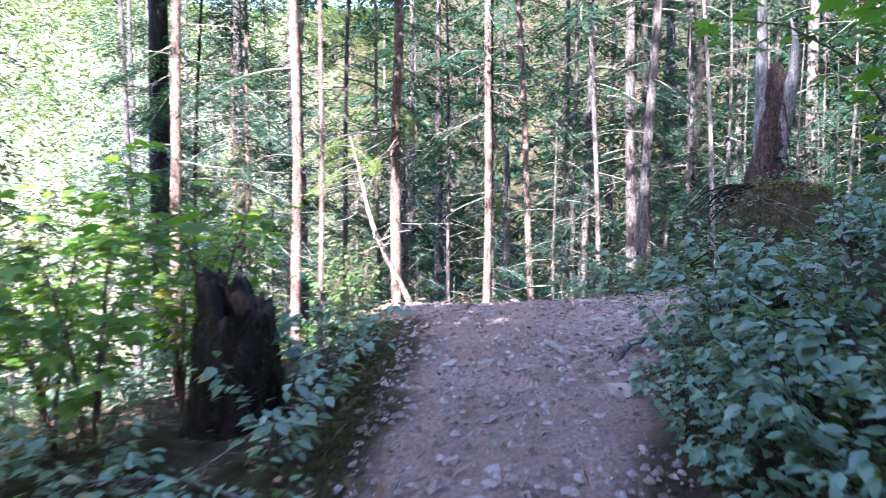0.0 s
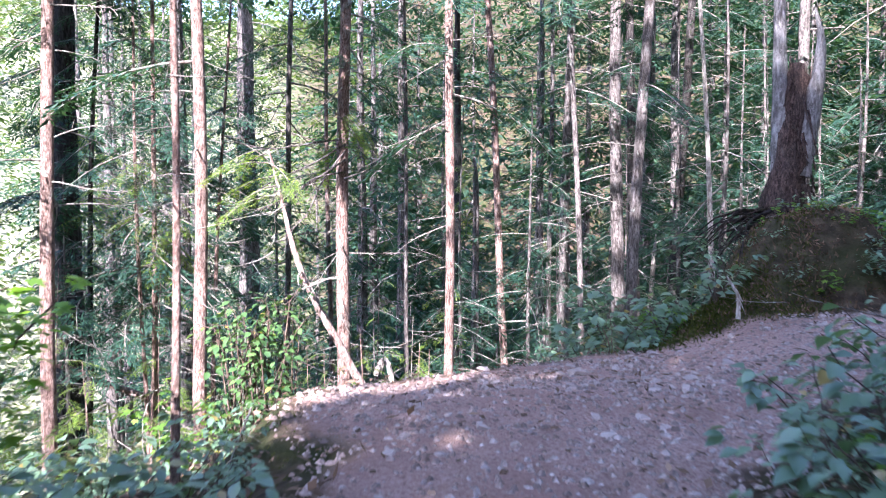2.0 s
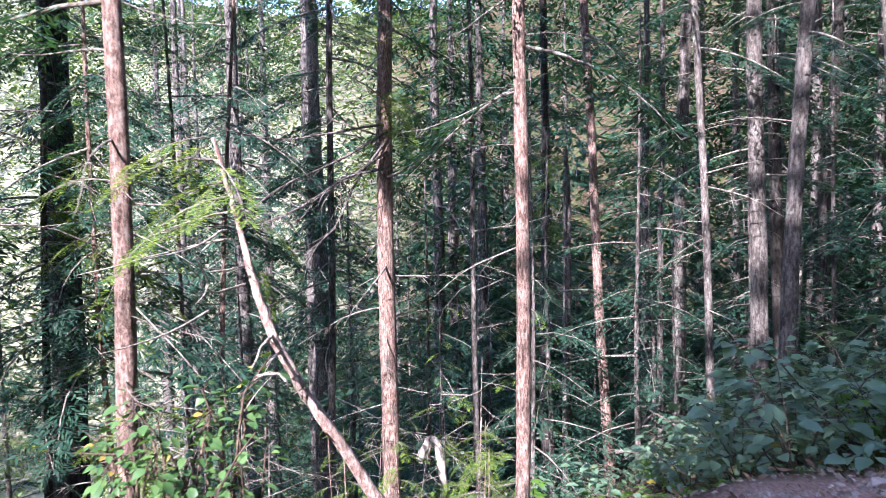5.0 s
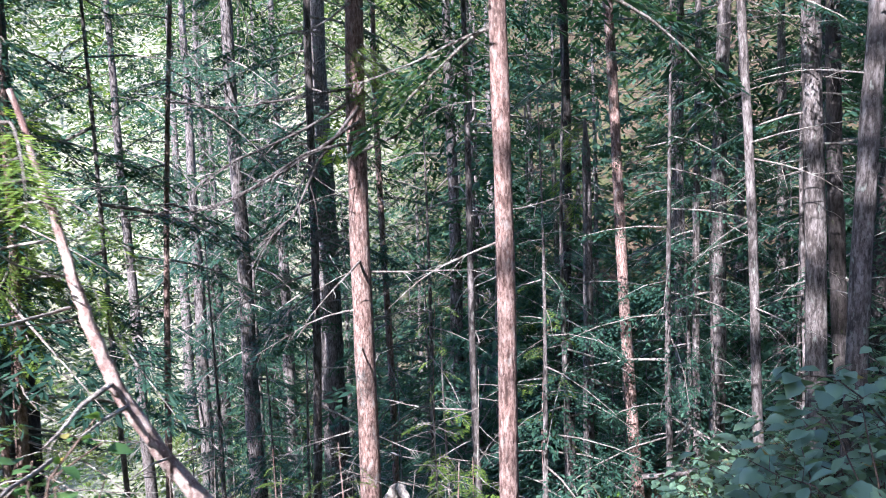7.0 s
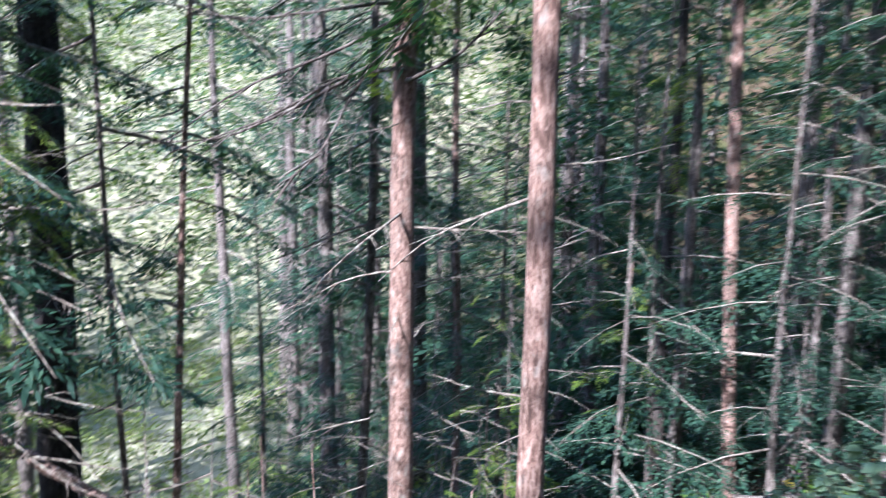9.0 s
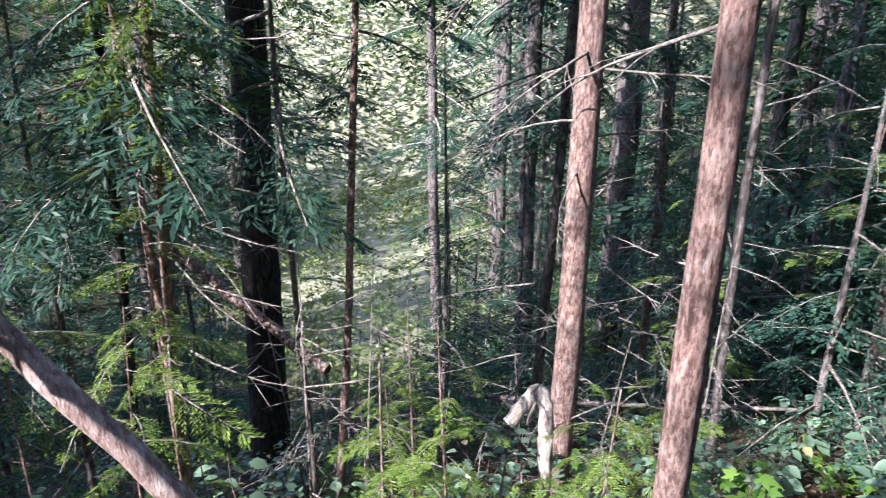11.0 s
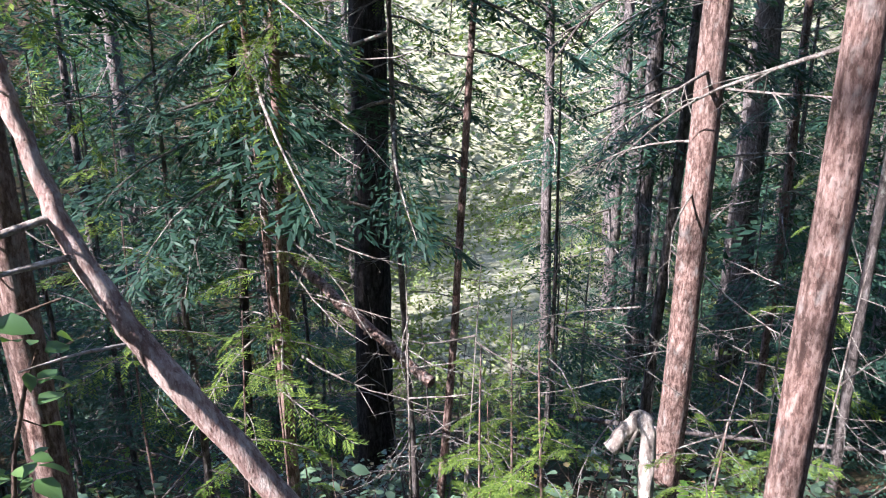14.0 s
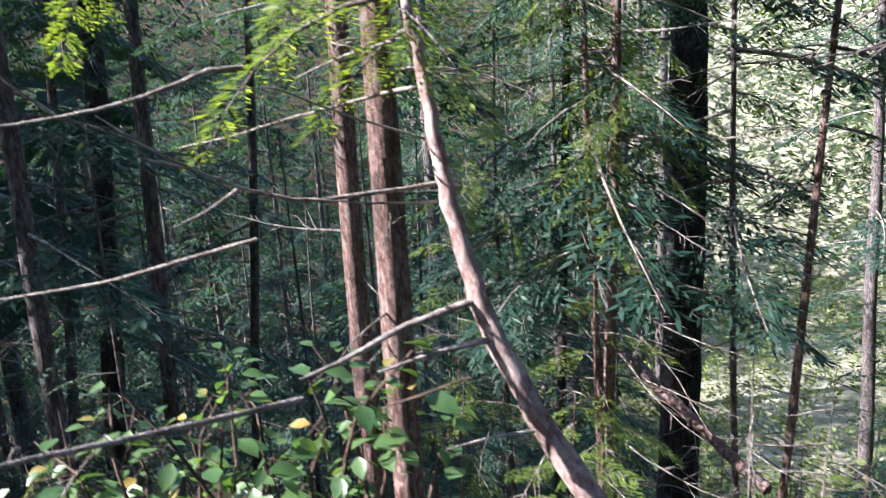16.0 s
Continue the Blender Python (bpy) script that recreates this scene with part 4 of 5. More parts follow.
def leaning_pole():
    root = tagged(new("leaning_cedar"), "slim broken cedar leaning over the slope with bare pale branches", "tree")
    root.location = (0, 0, 0)
    part_of("trunk", rod([(-0.1, 12.0, -1.0), (-0.4, 11.7, -0.35), (-0.6, 11.5, 0.1), (-0.79, 11.3, 0.52), (-0.88, 11.21, 0.73), (-0.97, 11.15, 0.95), (-1.05, 11.12, 1.16), (-1.11, 11.09, 1.4), (-1.15, 11.08, 1.58), (-1.19, 11.07, 1.77), (-1.24, 11.05, 2.0), (-1.34, 11.02, 2.4)], 0.053, 0.013, 12, 0.05, 3).mesh("trunk", POLE_BARK, True), root)
    arms = (
            ([(-1.0, 11.11, 1.04), (-1.0, 10.87, 1.01), (-0.97, 10.67, 0.96), (-0.94, 10.51, 0.94)], 0.013),
            ([(-0.95, 11.14, 0.92), (-0.95, 10.92, 0.92), (-0.93, 10.74, 0.91)], 0.012),
            ([(-1.28, 11.13, 1.71), (-1.39, 11.05, 1.7), (-1.53, 10.92, 1.66), (-1.69, 10.76, 1.62), (-1.83, 10.62, 1.57), (-2.0, 10.43, 1.53)], 0.009),
            ([(-1.37, 11.14, 1.88), (-1.54, 10.95, 1.83), (-1.68, 10.81, 1.76)], 0.007),
            ([(-1.06, 10.48, 1.79), (-1.07, 10.39, 1.79), (-1.08, 10.32, 1.76), (-1.12, 10.15, 1.71), (-1.16, 10.01, 1.69), (-1.19, 9.9, 1.68), (-1.23, 9.75, 1.67)], 0.008),
            ([(-1.12, 10.02, 1.7), (-1.14, 9.96, 1.75), (-1.15, 9.92, 1.79), (-1.17, 9.86, 1.86)], 0.005),
            ([(-1.22, 11.1, 1.54), (-1.26, 10.85, 1.63), (-1.21, 10.72, 1.68), (-1.18, 10.58, 1.74), (-1.13, 10.44, 1.73), (-1.07, 10.33, 1.76)], 0.005),
            ([(-1.18, 11.1, 1.4), (-1.21, 10.86, 1.39), (-1.22, 10.66, 1.39), (-1.22, 10.51, 1.44), (-1.17, 10.44, 1.47), (-1.14, 10.33, 1.53), (-1.13, 10.21, 1.61), (-1.11, 10.11, 1.69)], 0.009),
            ([(-1.17, 11.11, 1.34), (-1.2, 10.86, 1.36), (-1.21, 10.66, 1.4)], 0.006),
            ([(-1.18, 10.33, 1.53), (-1.17, 10.26, 1.55), (-1.15, 10.19, 1.58)], 0.006),
            ([(-1.18, 10.46, 1.46), (-1.17, 10.37, 1.41), (-1.18, 10.26, 1.37)], 0.005),
            ([(-1.2, 10.5, 1.3), (-1.23, 10.25, 1.26), (-1.3, 10.07, 1.22), (-1.35, 9.93, 1.21), (-1.39, 9.81, 1.2), (-1.44, 9.67, 1.2)], 0.007),
            ([(-0.8, 11.19, 0.65), (-0.79, 11.05, 0.68), (-0.8, 10.88, 0.68)], 0.007))
    for i, (pts, r) in enumerate(arms):
        part_of("branch", rod(pts, r, r * 0.35, 6, 0.08, i, 4).mesh("branch", BARK_PALE, True), root, label="bare pale branch")
    for i, (x, y, z, a, L, tip) in enumerate(((-1.2, 11.07, 1.9, 3.3, 0.8, 0.1), (-1.25, 11.03, 2.0, 3.9, 0.85, 0.15), (-1.28, 11.02, 2.1, 2.6, 0.8, 0.1), (-1.33, 11, 2.25, 5.4, 0.7, 0.35), (-1.24, 11.04, 1.95, 0.2, 0.55, 0.4), (-1.33, 11, 2.25, 3.2, 0.8, -0.05), (-1.36, 10.98, 2.35, 2.2, 0.7, 0.1),
                                              (-1.38, 10.98, 2.4, 3.9, 0.6, 0.2), (-1.08, 11.23, 1.38, 1.2, 0.28, 0.9), (-1.12, 11.17, 1.52, 5.6, 0.25, 0.9), (-0.9, 10.15, 2.02, 3.6, 0.3, 0.5), (-0.82, 9.75, 2.05, 4.4, 0.32, 0.5))):
        w, l = LIVE_SUN[i % len(LIVE_SUN)]
        m = pose(x, y, z) @ Matrix.Rotation(a, 4, "Z") @ Matrix.Rotation(tip, 4, "Y") @ Matrix.Diagonal((L, L, L, 1))
        tagged(part_of("spray", l, root, m, "yellow-green cedar spray"), kind="stuff")
        part_of("spray_stem", w, root, m)


POLE_BARK = bark("pole_bark", (0.21, 0.115, 0.10), (0.48, 0.34, 0.305), (0.68, 0.57, 0.52), (0.62, 0.56, 0.52), 0.58, 24)
leaning_pole()


# ---- sprays and young cedars that catch the sun ----
def cedar_seedling(x, y, height, seed, n=14, reach=0.7):
    root = tagged(new("cedar_seedling"), "young cedar with bright yellow-green flat sprays", "tree", "cedar seedlings")
    root.matrix_basis = pose(x, y, gz(x, y) - 0.05)
    rng = np.random.default_rng(seed)
    part_of("trunk", trunk_mesh(rng, height + 0.4, 0.035, BARK_CEDAR, 0.03, 0.2, 0.1, 7), root)
    for k in range(n):
        w, l = LIVE_SUN[k % len(LIVE_SUN)]
        h = height * (0.42 + 0.58 * k / n)
        L = 0.8 * reach * (1.05 - 0.6 * k / n) * rng.uniform(0.7, 1.2)
        m = pose(0, 0, h) @ Matrix.Rotation(k * 2.4, 4, "Z") @ Matrix.Rotation(rng.uniform(-0.2, 0.35), 4, "Y") @ Matrix.Rotation(rng.uniform(-0.4, 0.4), 4, "X") @ Matrix.Diagonal((L, L, L, 1))
        tagged(part_of("spray", l, root, m), kind="stuff")
        part_of("spray_stem", w, root, m)


def sun_sprays(x, y, z, reach, n, length, seed, side=None):
    """Bright flat sprays on the tree that stands nearest to x, y, about the height z."""
    root = min((o for o in bpy.data.objects if o.name.startswith("conifer_tree")), key=lambda o: math.hypot(o.matrix_basis[0][3] - x, o.matrix_basis[1][3] - y))
    rng = np.random.default_rng(seed)
    base = z - root.matrix_basis[2][3]
    for k in range(n):
        w, l = LIVE_SUN[k % len(LIVE_SUN)]
        a = rng.uniform(0, 2 * math.pi) if side is None else side + rng.uniform(-0.9, 0.9)
        L = length * rng.uniform(0.6, 1.2)
        m = pose(0, 0, base + rng.uniform(-reach, reach)) @ Matrix.Rotation(a, 4, "Z") @ Matrix.Rotation(rng.uniform(0.0, 0.5), 4, "Y") @ Matrix.Rotation(rng.uniform(-0.4, 0.4), 4, "X") @ Matrix.Diagonal((L, L, L, 1))
        tagged(part_of("spray", l, root, m, "yellow-green cedar spray"), kind="stuff")
        part_of("spray_stem", w, root, m)


sun_sprays(-3.63, 13.84, 1.5, 0.45, 14, 0.75, 1)
sun_sprays(-3.70, 13.87, 2.1, 0.5, 10, 0.8, 2)
sun_sprays(-6.60, 17.72, 2.4, 1.8, 16, 0.9, 3, -1.2)
sun_sprays(1.75, 20.72, 2.2, 0.7, 8, 0.8, 4, 3.6)
sun_sprays(-4.78, 14.05, 2.0, 0.8, 10, 0.8, 5)
sun_sprays(-1.04, 16.07, 3.6, 0.7, 8, 0.9, 6)
for i, (x, y, h, n, r) in enumerate(((-0.45, 13.1, 2.05, 15, 0.6), (0.3, 13.3, 1.6, 15, 0.6), (0.42, 12.0, 1.2, 9, 0.45), (-0.95, 13.2, 2.0, 10, 0.55), (-1.3, 14.0, 2.3, 10, 0.6), (-1.75, 12.6, 1.3, 8, 0.5), (0.3, 14.4, 1.7, 14, 0.7),
                                     (-3.0, 13.0, 2.4, 12, 0.8), (-3.4, 13.6, 4.2, 16, 0.9), (-0.3, 11.6, 0.7, 10, 0.45), (-2.9, 9.9, 1.9, 12, 0.7), (1.0, 18.6, 4.4, 14, 0.9), (-0.4, 17.6, 4.2, 14, 0.8), (-4.6, 13.0, 4.4, 16, 1.0), (-1.9, 14.6, 1.6, 12, 0.8))):
    cedar_seedling(x, y, h, 700 + i, n, r)


# ---- stump, snag, mound, fallen wood ----
def hollow_stump():
    rng = np.random.default_rng(77)
    root = tagged(new("tree_stump"), "black rotten hollow stump with a jagged mossy top", "stump")
    root.location = (-1.22, 4.45, gz(-1.22, 4.45) - 0.12)
    n, rows = 44, 12
    th = np.arange(n) * 2 * np.pi / n
    rim = 0.85 + 0.13 * np.cos(th - 2.9) + 0.03 * rng.standard_normal(n)
    rim[(th > 4.4) & (th < 5.0)] -= 0.10
    out = 0.26 * (1 + 0.07 * rng.standard_normal(n))
    v = []
    for r in range(rows):
        s = r / (rows - 1)
        k = out * (1.3 - 0.5 * s ** 0.6) * (1 + 0.05 * rng.standard_normal(n))
        v.append(np.stack([np.cos(th) * k, np.sin(th) * k, rim * s + 0.05 * s], 1))
    for r in range(rows - 2):
        s = 1 - r / (rows - 2) * 0.8
        k = out * 0.55 * (0.9 - 0.25 * (1 - s)) * (1 + 0.06 * rng.standard_normal(n))
        v.append(np.stack([np.cos(th) * k, np.sin(th) * k, rim * s], 1))
    m = len(v)
    i, j = np.meshgrid(np.arange(m - 1), np.arange(n), indexing="ij")
    f = np.stack([i * n + j, i * n + (j + 1) % n, (i + 1) * n + (j + 1) % n, (i + 1) * n + j], -1).reshape(-1, 4)
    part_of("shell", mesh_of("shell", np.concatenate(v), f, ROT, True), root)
    moss = Bag()
    c = 1500
    a, h = rng.uniform(0, 2 * math.pi, c), rng.uniform(0.35, 1.02, c)
    wall = 0.27 * (1.3 - 0.5 * h ** 0.6)
    base = np.stack([np.cos(a) * wall, np.sin(a) * wall, h * np.interp(a, th, rim)], 1)
    ax = unit(rng.standard_normal((c, 3)) + np.array([0, 0, 0.6]))
    moss.add(*leaflets(base, ax, unit(np.cross(ax, rng.standard_normal((c, 3)))), rng.uniform(0.02, 0.05, c), rng.uniform(0.006, 0.014, c)))
    tagged(part_of("moss", moss.mesh("moss", MOSS), root), "dull green moss", kind="stuff")
    for k, (x, y, bend) in enumerate(((-0.2, 0.0, -0.12), (-0.1, 0.1, 0.1))):
        part_of("sapling_stem", rod([(x, y, 0.85), (x + bend * 0.6, y, 1.15), (x + bend * 2, y, 1.5)], 0.011, 0.004, 6, 0.05, k).mesh("sapling_stem", STEM, True), root)


hollow_stump()


SNAG_WOOD = bark("weathered_wood", (0.10, 0.09, 0.09), (0.26, 0.245, 0.245), (0.42, 0.40, 0.40), (0.34, 0.35, 0.34), 0.6, 16)
SNAG_BARK = bark("shredded_bark", (0.018, 0.012, 0.011), (0.065, 0.04, 0.034), (0.17, 0.115, 0.10), (0.14, 0.12, 0.11), 0.6, 30)


def split_snag():
    rng = np.random.default_rng(88)
    root = tagged(new("split_snag"), "dead split trunk with shredded reddish bark and two pale grey spires", "snag")
    x, y = 5.55, 13.2
    root.location = (x, y, gz(x, y) - 0.2)
    part_of("trunk", rod([(-0.1, 0, -0.3), (0.0, 0.0, 0.6), (0.12, 0.05, 1.4), (0.2, 0.06, 2.2), (0.2, 0.06, 2.6)], 0.32, 0.10, 18, 0.15, 5).mesh("trunk", SNAG_BARK, True), root)
    part_of("spire", rod([(0.02, 0.06, 0.9), (0.0, 0.12, 1.8), (-0.02, 0.15, 2.6), (-0.06, 0.2, 5.4)], 0.17, 0.05, 14, 0.09, 6).mesh("spire", SNAG_WOOD, True), root, label="pale grey barkless spire")
    part_of("spire", rod([(0.2, -0.02, 1.0), (0.34, -0.05, 1.8), (0.43, -0.08, 2.4), (0.46, -0.1, 2.95), (0.35, -0.1, 3.35)], 0.17, 0.015, 14, 0.11, 7).mesh("spire", SNAG_WOOD, True), root, label="pale grey broken spire")
    for k in range(10):
        a = rng.uniform(0, 2 * math.pi)
        o = np.array([0.2 + 0.13 * math.cos(a), 0.06 + 0.13 * math.sin(a), rng.uniform(1.7, 2.1)])
        part_of("splinter", rod([o, o + np.array([0.02, 0, 0.3]), o + np.array([0.05 * math.cos(a), 0.05 * math.sin(a), rng.uniform(0.45, 0.9)])], 0.035, 0.004, 5, 0.2, 100 + k, 2).mesh("splinter", SNAG_BARK), root)
    for k in range(70):
        a = rng.uniform(0, 2 * math.pi)
        h = rng.uniform(0.6, 2.4)
        r = 0.30 - 0.065 * h
        L = rng.uniform(0.15, 0.5)
        p = np.array([(math.cos(a) * r + 0.1 * h, math.sin(a) * r, h), (math.cos(a) * (r + 0.05) + 0.1 * h, math.sin(a) * (r + 0.05), h - L * 0.5), (math.cos(a + 0.1) * (r + 0.09) + 0.1 * h, math.sin(a + 0.1) * (r + 0.09), h - L)])
        part_of("bark_strip", rod(p, 0.022, 0.008, 5, 0.2, k, 2).mesh("bark_strip", SNAG_BARK), root)
    for k in range(90):
        a = rng.uniform(2.6, 6.2)
        L = rng.uniform(0.5, 1.4)
        p0 = np.array([math.cos(a) * 0.25, math.sin(a) * 0.25, rng.uniform(0.15, 0.55)])
        p1 = p0 + np.array([math.cos(a) * L * 0.5, math.sin(a) * L * 0.5, rng.uniform(-0.25, 0.1)])
        p2 = p0 + np.array([math.cos(a + 0.3) * L, math.sin(a + 0.3) * L, -0.35 * L - 0.2])
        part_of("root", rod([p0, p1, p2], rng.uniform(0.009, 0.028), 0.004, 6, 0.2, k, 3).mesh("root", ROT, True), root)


split_snag()


def fallen(name, label, pts, r0, r1, mat, seed, knots=0, category="log"):
    root = tagged(new(name), label, category)
    part_of("stem", rod(pts, r0, r1, 9, 0.08, seed, 5).mesh("stem", mat, True), root)
    rng = np.random.default_rng(seed)
    p = np.asarray(pts, float)
    for k in range(knots):
        t = rng.uniform(0.2, 0.9) * (len(p) - 1)
        i = int(t)
        o = p[i] + (p[min(i + 1, len(p) - 1)] - p[i]) * (t - i)
        d = rng.standard_normal(3) * np.array([1, 1, 0.7])
        d = d / np.linalg.norm(d) * rng.uniform(0.08, 0.3)
        part_of("twig", rod([o, o + d * 0.6 + np.array([0, 0, 0.02]), o + d], r0 * 0.35, r1 * 0.3, 5, 0.1, k, 2).mesh("twig", mat, True), root)
    return root


fallen("fallen_log", "thin fallen trunk leaning across the slope", [(-5.6, 15.0, -0.75), (-4.92, 14.97, -1.04), (-3.9, 14.91, -1.39), (-2.75, 14.78, -1.69)], 0.06, 0.05, BARK_CEDAR, 1, 3)
fallen("broken_branch", "snapped branch with a bright bare wound", [(-0.29, 13.48, -0.66), (-0.2, 13.62, -0.49), (-0.13, 13.58, -0.47), (-0.05, 13.45, -0.72), (-0.02, 13.4, -1.5)], 0.045, 0.04, BARK_PALE, 2, 1, "branch")
fallen("dead_branch", "long pale dead branch caught in the bushes", [(-0.42, 9.5, 1.1), (-0.56, 9.82, 1.07), (-0.65, 10.01, 1.02), (-0.73, 10.19, 0.98), (-0.9, 10.5, 0.9)], 0.005, 0.009, BARK_PALE, 3, 4, "branch")
fallen("trail_root", "dark root crossing the edge of the trail", [(1.9, 5.75, 0.44), (1.6, 5.62, 0.46), (1.4, 5.55, 0.45), (1.25, 5.25, 0.41), (1.15, 5.05, 0.36)], 0.016, 0.03, BARK_FIR, 5, 1, "root")
fallen("trail_stick", "short grey stick half sunk in the trail", [(0.78, 5.72, 0.42), (0.83, 5.5, 0.42), (0.9, 5.2, 0.40)], 0.015, 0.022, BARK_PALE, 6, 1, "stick")
fallen("dead_twigs", "forked grey twig beside the trail", [(3.95, 10.95, 0.5), (3.98, 11.0, 0.75), (3.85, 11.05, 0.98)], 0.03, 0.01, BARK_PALE, 7, 3, "branch")
fallen("fallen_log", "thin fallen stem lying in the shade", [(2.2, 17.4, -1.85), (3.2, 17.6, -1.8), (4.6, 17.8, -1.75)], 0.035, 0.03, BARK_FIR, 8, 3)
fallen("fallen_log", "bare grey pole lying across the slope", [(-2.6, 17.0, -3.0), (-1.0, 17.3, -2.75), (0.8, 17.9, -2.5)], 0.03, 0.02, BARK_FIR, 9, 5)


# ---- stones and litter ----
def stone_mesh(seed):
    rng = np.random.default_rng(seed)
    bm = bmesh.new()
    bmesh.ops.create_icosphere(bm, subdivisions=1, radius=1)
    sq = rng.uniform(0.35, 0.6)
    for v in bm.verts:
        v.co *= 1 + 0.22 * rng.standard_normal()
        v.co.z *= sq
        v.co.y *= 0.8
    me = bpy.data.meshes.new("stone")
    bm.to_mesh(me)
    bm.free()
    me.materials.append(STONE)
    return me


STONES = [stone_mesh(i) for i in range(8)]
rock = np.random.default_rng(41)


def stone(x, y, r, sink=0.3):
    part_of("stone", STONES[int(rock.integers(8))], ground, pose(x, y, gz(x, y) + r * (0.3 - sink * 0.6), rock.uniform(-15, 15), rock.uniform(-15, 15), rock.uniform(0, 360)) @ Matrix.Diagonal((r, r, r, 1)))


for x, y, r in ((0.3, 5.0, 0.075), (1.85, 9.7, 0.12), (0.96, 10.0, 0.085), (1.05, 4.3, 0.1), (1.9, 10.3, 0.06), (2.3, 8.0, 0.07), (2.6, 8.8, 0.08), (3.3, 9.7, 0.07), (1.5, 8.3, 0.05), (3.0, 11.0, 0.09)):
    stone(x, y, r)
for x, y in scatter(rock, 285, (-1.2, 5.2, 1.5, 11.3), lambda x, y: not clear(x, y, -0.08), 0.1):
    stone(x, y, 0.014 + 0.045 * rock.random() ** 2.2, 0.42)


def pebbles():
    bag = Bag()
    v0 = np.array([(1, 0, 0), (0, 1, 0), (-1, 0, 0), (0, -1, 0), (0.3, 0.3, 0.7), (-0.3, 0.3, 0.6), (-0.3, -0.3, 0.7), (0.3, -0.3, 0.6)], float)
    f0 = np.array([(0, 1, 5, 4), (1, 2, 6, 5), (2, 3, 7, 6), (3, 0, 4, 7), (4, 5, 6, 7)])
    n = 32000
    xs, ys = rock.uniform(-1.4, 6.0, n), rock.uniform(1.2, 11.6, n)
    d, _ = trail_distance(xs, ys)
    ok = d < 0.12
    zs = ground_z(xs, ys)
    for x, y, z in zip(xs[ok], ys[ok], zs[ok]):
        r = 0.005 + 0.03 * rock.random() ** 2.4
        a = rock.uniform(0, 6.28)
        c, s = math.cos(a), math.sin(a)
        q = v0 * r * rock.uniform(0.7, 1.3, 3)
        bag.add(np.stack([q[:, 0] * c - q[:, 1] * s + x, q[:, 0] * s + q[:, 1] * c + y, q[:, 2] + z], 1), f0)
    return tagged(new("trail_pebbles", bag.mesh("pebbles", STONE)), "small grey-brown stones scattered on the trail", "pebbles", kind="stuff")


pebbles()


def litter():
    n = 26000
    r = np.random.default_rng(43)
    xs, ys = r.uniform(-9, 9, n), r.uniform(0.5, 22, n)
    d, _ = trail_distance(xs, ys)
    ok = (d > -0.1) | (r.random(n) < 0.3)
    xs, ys = xs[ok], ys[ok]
    n = len(xs)
    base = np.stack([xs, ys, ground_z(xs, ys) + r.uniform(0.01, 0.07, n)], 1)
    ax = unit(r.standard_normal((n, 3)) * np.array([1, 1, 0.25]))
    bag = Bag()
    bag.add(*leaflets(base, ax, unit(np.cross(ax, np.array([0, 0, 1.0])) + 0.3 * r.standard_normal((n, 3))), r.uniform(0.03, 0.11, n), r.uniform(0.01, 0.05, n)))
    return tagged(new("leaf_litter", bag.mesh("leaf_litter", LITTER)), "dead brown leaves and needles on the forest floor", "leaf litter", kind="stuff")


litter()


def ground_twigs():
    r = np.random.default_rng(44)
    bag = Bag()
    for x, y in scatter(r, 300, (-7, 6, 1, 19), lambda x, y: clear(x, y, 0.1), 0.1):
        z = gz(x, y) + r.uniform(0.03, 0.3)
        m = pose(x, y, z, r.uniform(-40, 40), r.uniform(-30, 30), r.uniform(0, 360)) @ Matrix.Diagonal((0.8, 0.8, 0.5, 1))
        bag.add_bag(DEAD[int(r.integers(len(DEAD)))], m)
    return tagged(new("fallen_twigs", bag.mesh("fallen_twigs", TWIG)), "tangle of dead grey twigs on the slope", "twigs", kind="stuff")


ground_twigs()


def moss_patch(name, cx, cy, rx, ry, n, seed, mat=None, size=0.05):
    r = np.random.default_rng(seed)
    xs, ys = cx + rx * r.standard_normal(n) * 0.5, cy + ry * r.standard_normal(n) * 0.5
    base = np.stack([xs, ys, ground_z(xs, ys) + r.uniform(-0.01, 0.05, n)], 1)
    ax = unit(r.standard_normal((n, 3)) + np.array([0, 0, 0.9]))
    bag = Bag()
    bag.add(*leaflets(base, ax, unit(np.cross(ax, r.standard_normal((n, 3)))), r.uniform(0.5, 1.5, n) * size, r.uniform(0.2, 0.4, n) * size))
    return tagged(new(name, bag.mesh(name, mat or MOSS)), "dead leaves and rootlets on the mound" if mat else "yellow-green moss on the bank", "litter" if mat else "moss", kind="stuff")


moss_patch("moss_bank", 4.1, 11.5, 1.1, 0.45, 7000, 1)
moss_patch("moss_verge", -0.5, 4.0, 0.22, 2.4, 1800, 2, None, 0.035)
moss_patch("moss_bank", 5.0, 12.2, 0.9, 0.6, 2500, 3)
moss_patch("root_litter", 5.3, 12.0, 1.4, 0.9, 2600, 4, LITTER, 0.07)
moss_patch("root_litter", 4.5, 11.45, 1.0, 0.4, 900, 5, LITTER, 0.06)


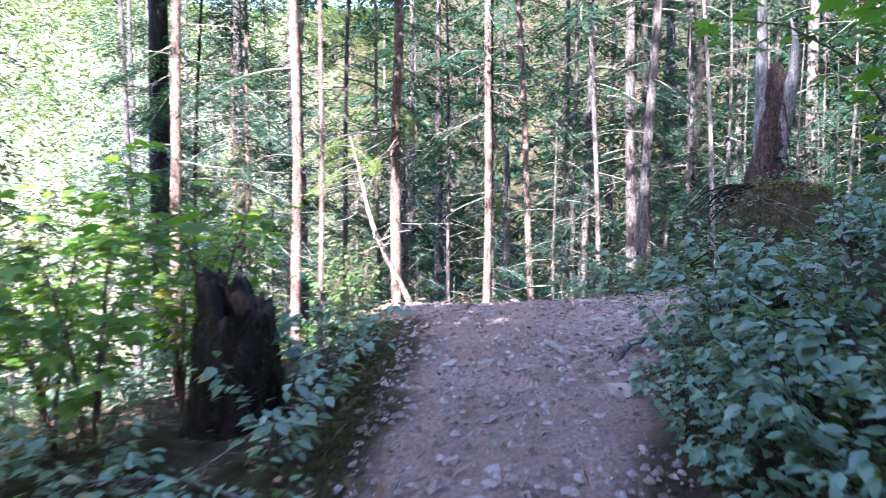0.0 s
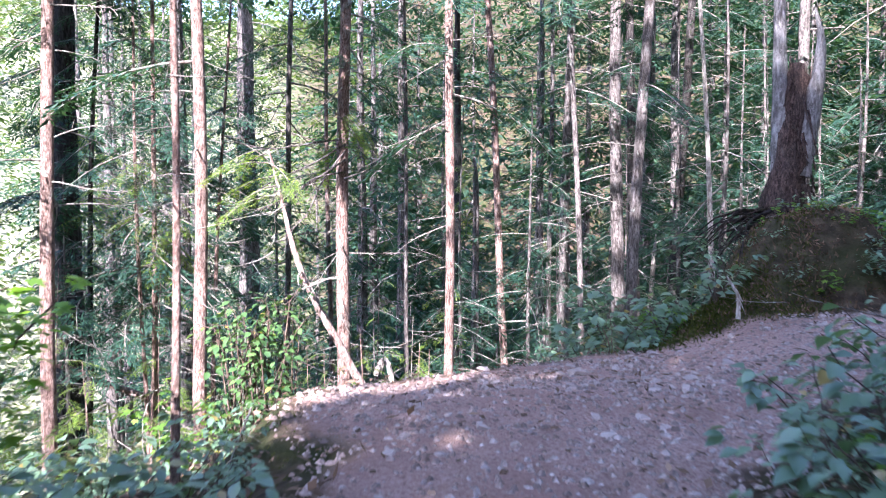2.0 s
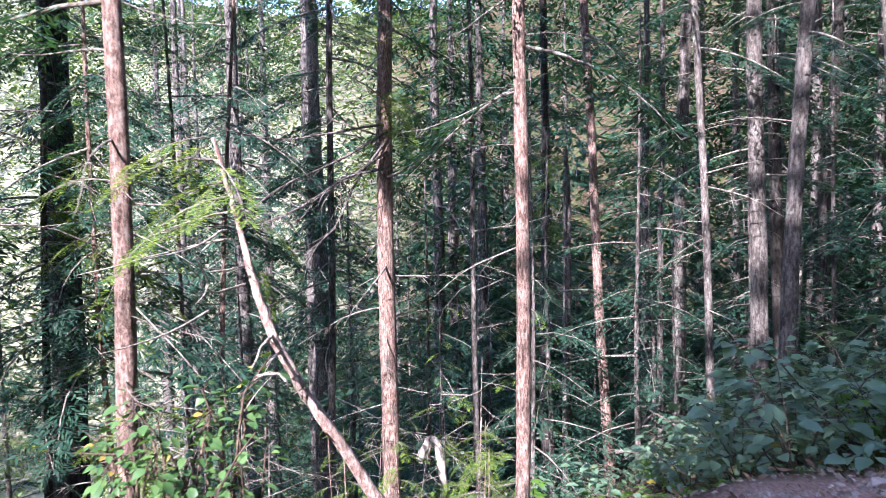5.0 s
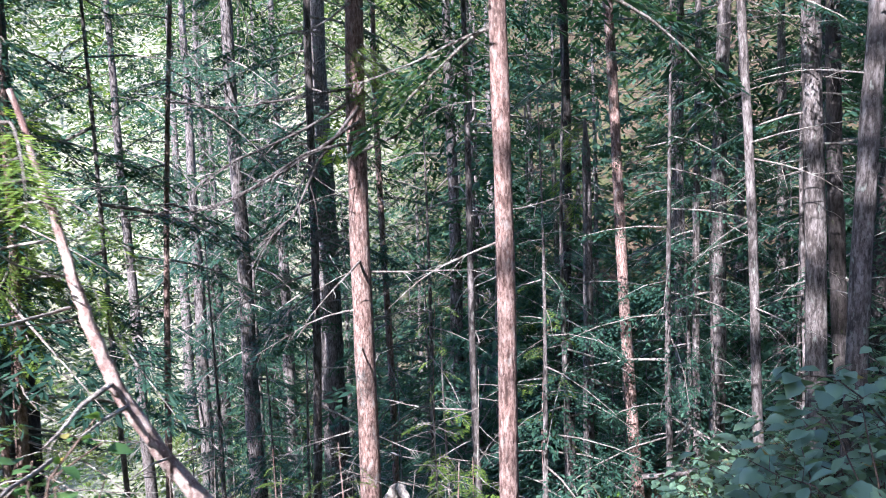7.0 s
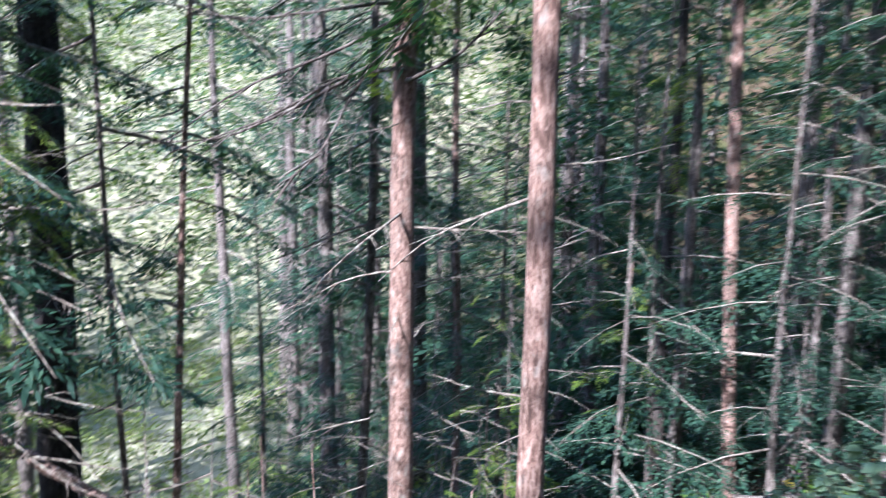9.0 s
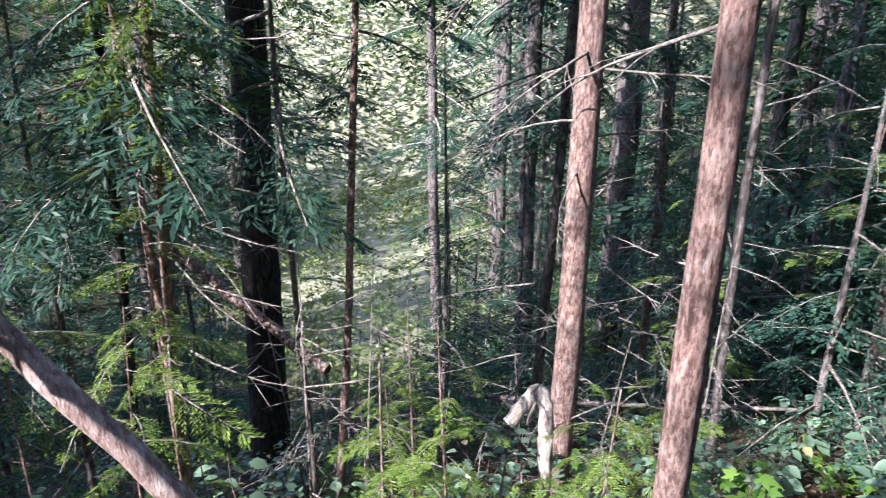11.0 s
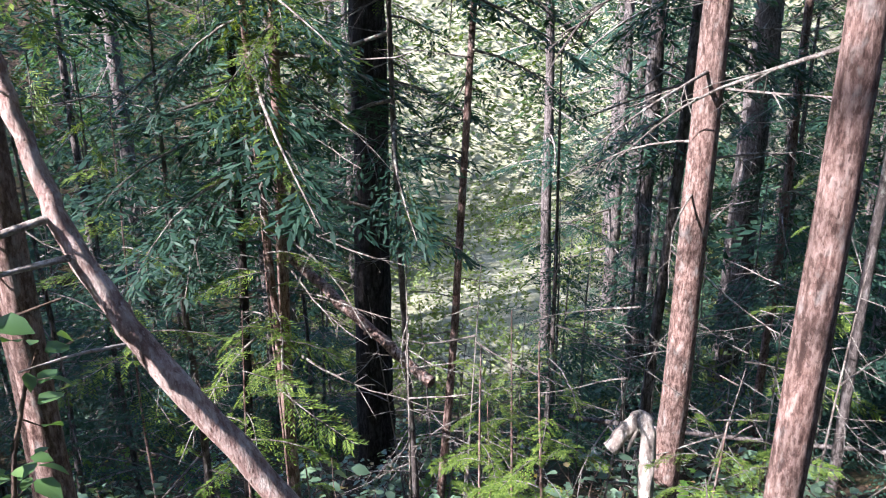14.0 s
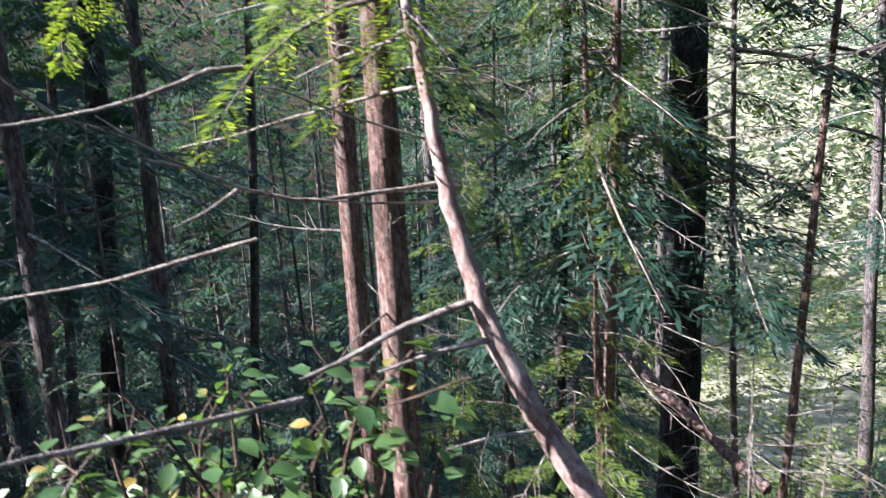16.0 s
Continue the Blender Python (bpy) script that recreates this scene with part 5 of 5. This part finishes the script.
def far_woods(label, mat, n, low, high, near, deep, seed):
    """A ragged mass of leaf clumps on the far hillside, between two bearings."""
    r = np.random.default_rng(seed)
    bag = Bag()
    a = np.radians(r.uniform(low, high, n))
    d = near + deep * r.random(n) ** 0.8
    xs, ys = 1.2 - np.sin(a) * d, 9.5 + np.cos(a) * d
    zs = ground_z(xs, ys)
    for x, y, z, far in zip(xs, ys, zs, d):
        c, big = 120, max(1, far / 80)
        h = r.uniform(0.05, 1, c)
        H = r.uniform(14, 26)
        rad = 3.6 * big * (1.05 - h) * r.uniform(0.4, 1.1, c)
        b = r.uniform(0, 6.28, c)
        base = np.stack([x + np.cos(b) * rad, y + np.sin(b) * rad, z + h * H], 1)
        ax = unit(np.stack([np.cos(b), np.sin(b), r.uniform(-0.9, 0.1, c)], 1))
        bag.add(*leaflets(base, ax, unit(np.cross(ax, np.array([0, 0, 1.0])) + 0.4 * r.standard_normal((c, 3))), big * r.uniform(0.4, 1.0, c), big * r.uniform(0.16, 0.38, c)))
    return tagged(new("far_woods", bag.mesh("far_woods", mat)), label, "woods", kind="stuff")


# pale foliage paints the sunlit middle, dark foliage the shaded flanks
far_woods("conifer wood on the far hillside, coloured pale as if sunlit", FAR_SUN, 620, 4, 60, 50, 88, 45)
far_woods("green conifers above the trail bend, coloured dark for shade", FAR_LEAF, 330, -55, 6, 33, 50, 47)
far_woods("green conifers deep in the wood, coloured dark for shade", FAR_LEAF, 260, 58, 110, 40, 50, 48)


def valley_brush():
    """Thickets on the valley floor, one mass of small leaves, paled to look sunlit."""
    r = np.random.default_rng(46)
    bag = Bag()
    for x, y in scatter(r, 330, (-42, -2, 24, 60), lambda x, y: 21 < math.hypot(x - 1.2, y - 9.5) < 58 and 10 < bearing(x, y) < 56, 0.7):
        z, c, H, R = gz(x, y), 90, r.uniform(0.8, 2.6), r.uniform(0.8, 1.8)
        b, h = r.uniform(0, 6.28, c), r.uniform(0, 1, c)
        rad = R * np.sqrt(1 - h * h) * r.uniform(0.5, 1.0, c)
        base = np.stack([x + np.cos(b) * rad, y + np.sin(b) * rad, z + h * H], 1)
        ax = unit(np.stack([np.cos(b), np.sin(b), r.uniform(-0.5, 0.8, c)], 1) + 0.4 * r.standard_normal((c, 3)))
        bag.add(*leaflets(base, ax, unit(np.cross(ax, r.standard_normal((c, 3)))), r.uniform(0.15, 0.4, c), r.uniform(0.07, 0.18, c)))
    return tagged(new("valley_brush", bag.mesh("valley_brush", BRUSH)), "green thickets on the valley floor, coloured pale as if sunlit", "brush", kind="stuff")


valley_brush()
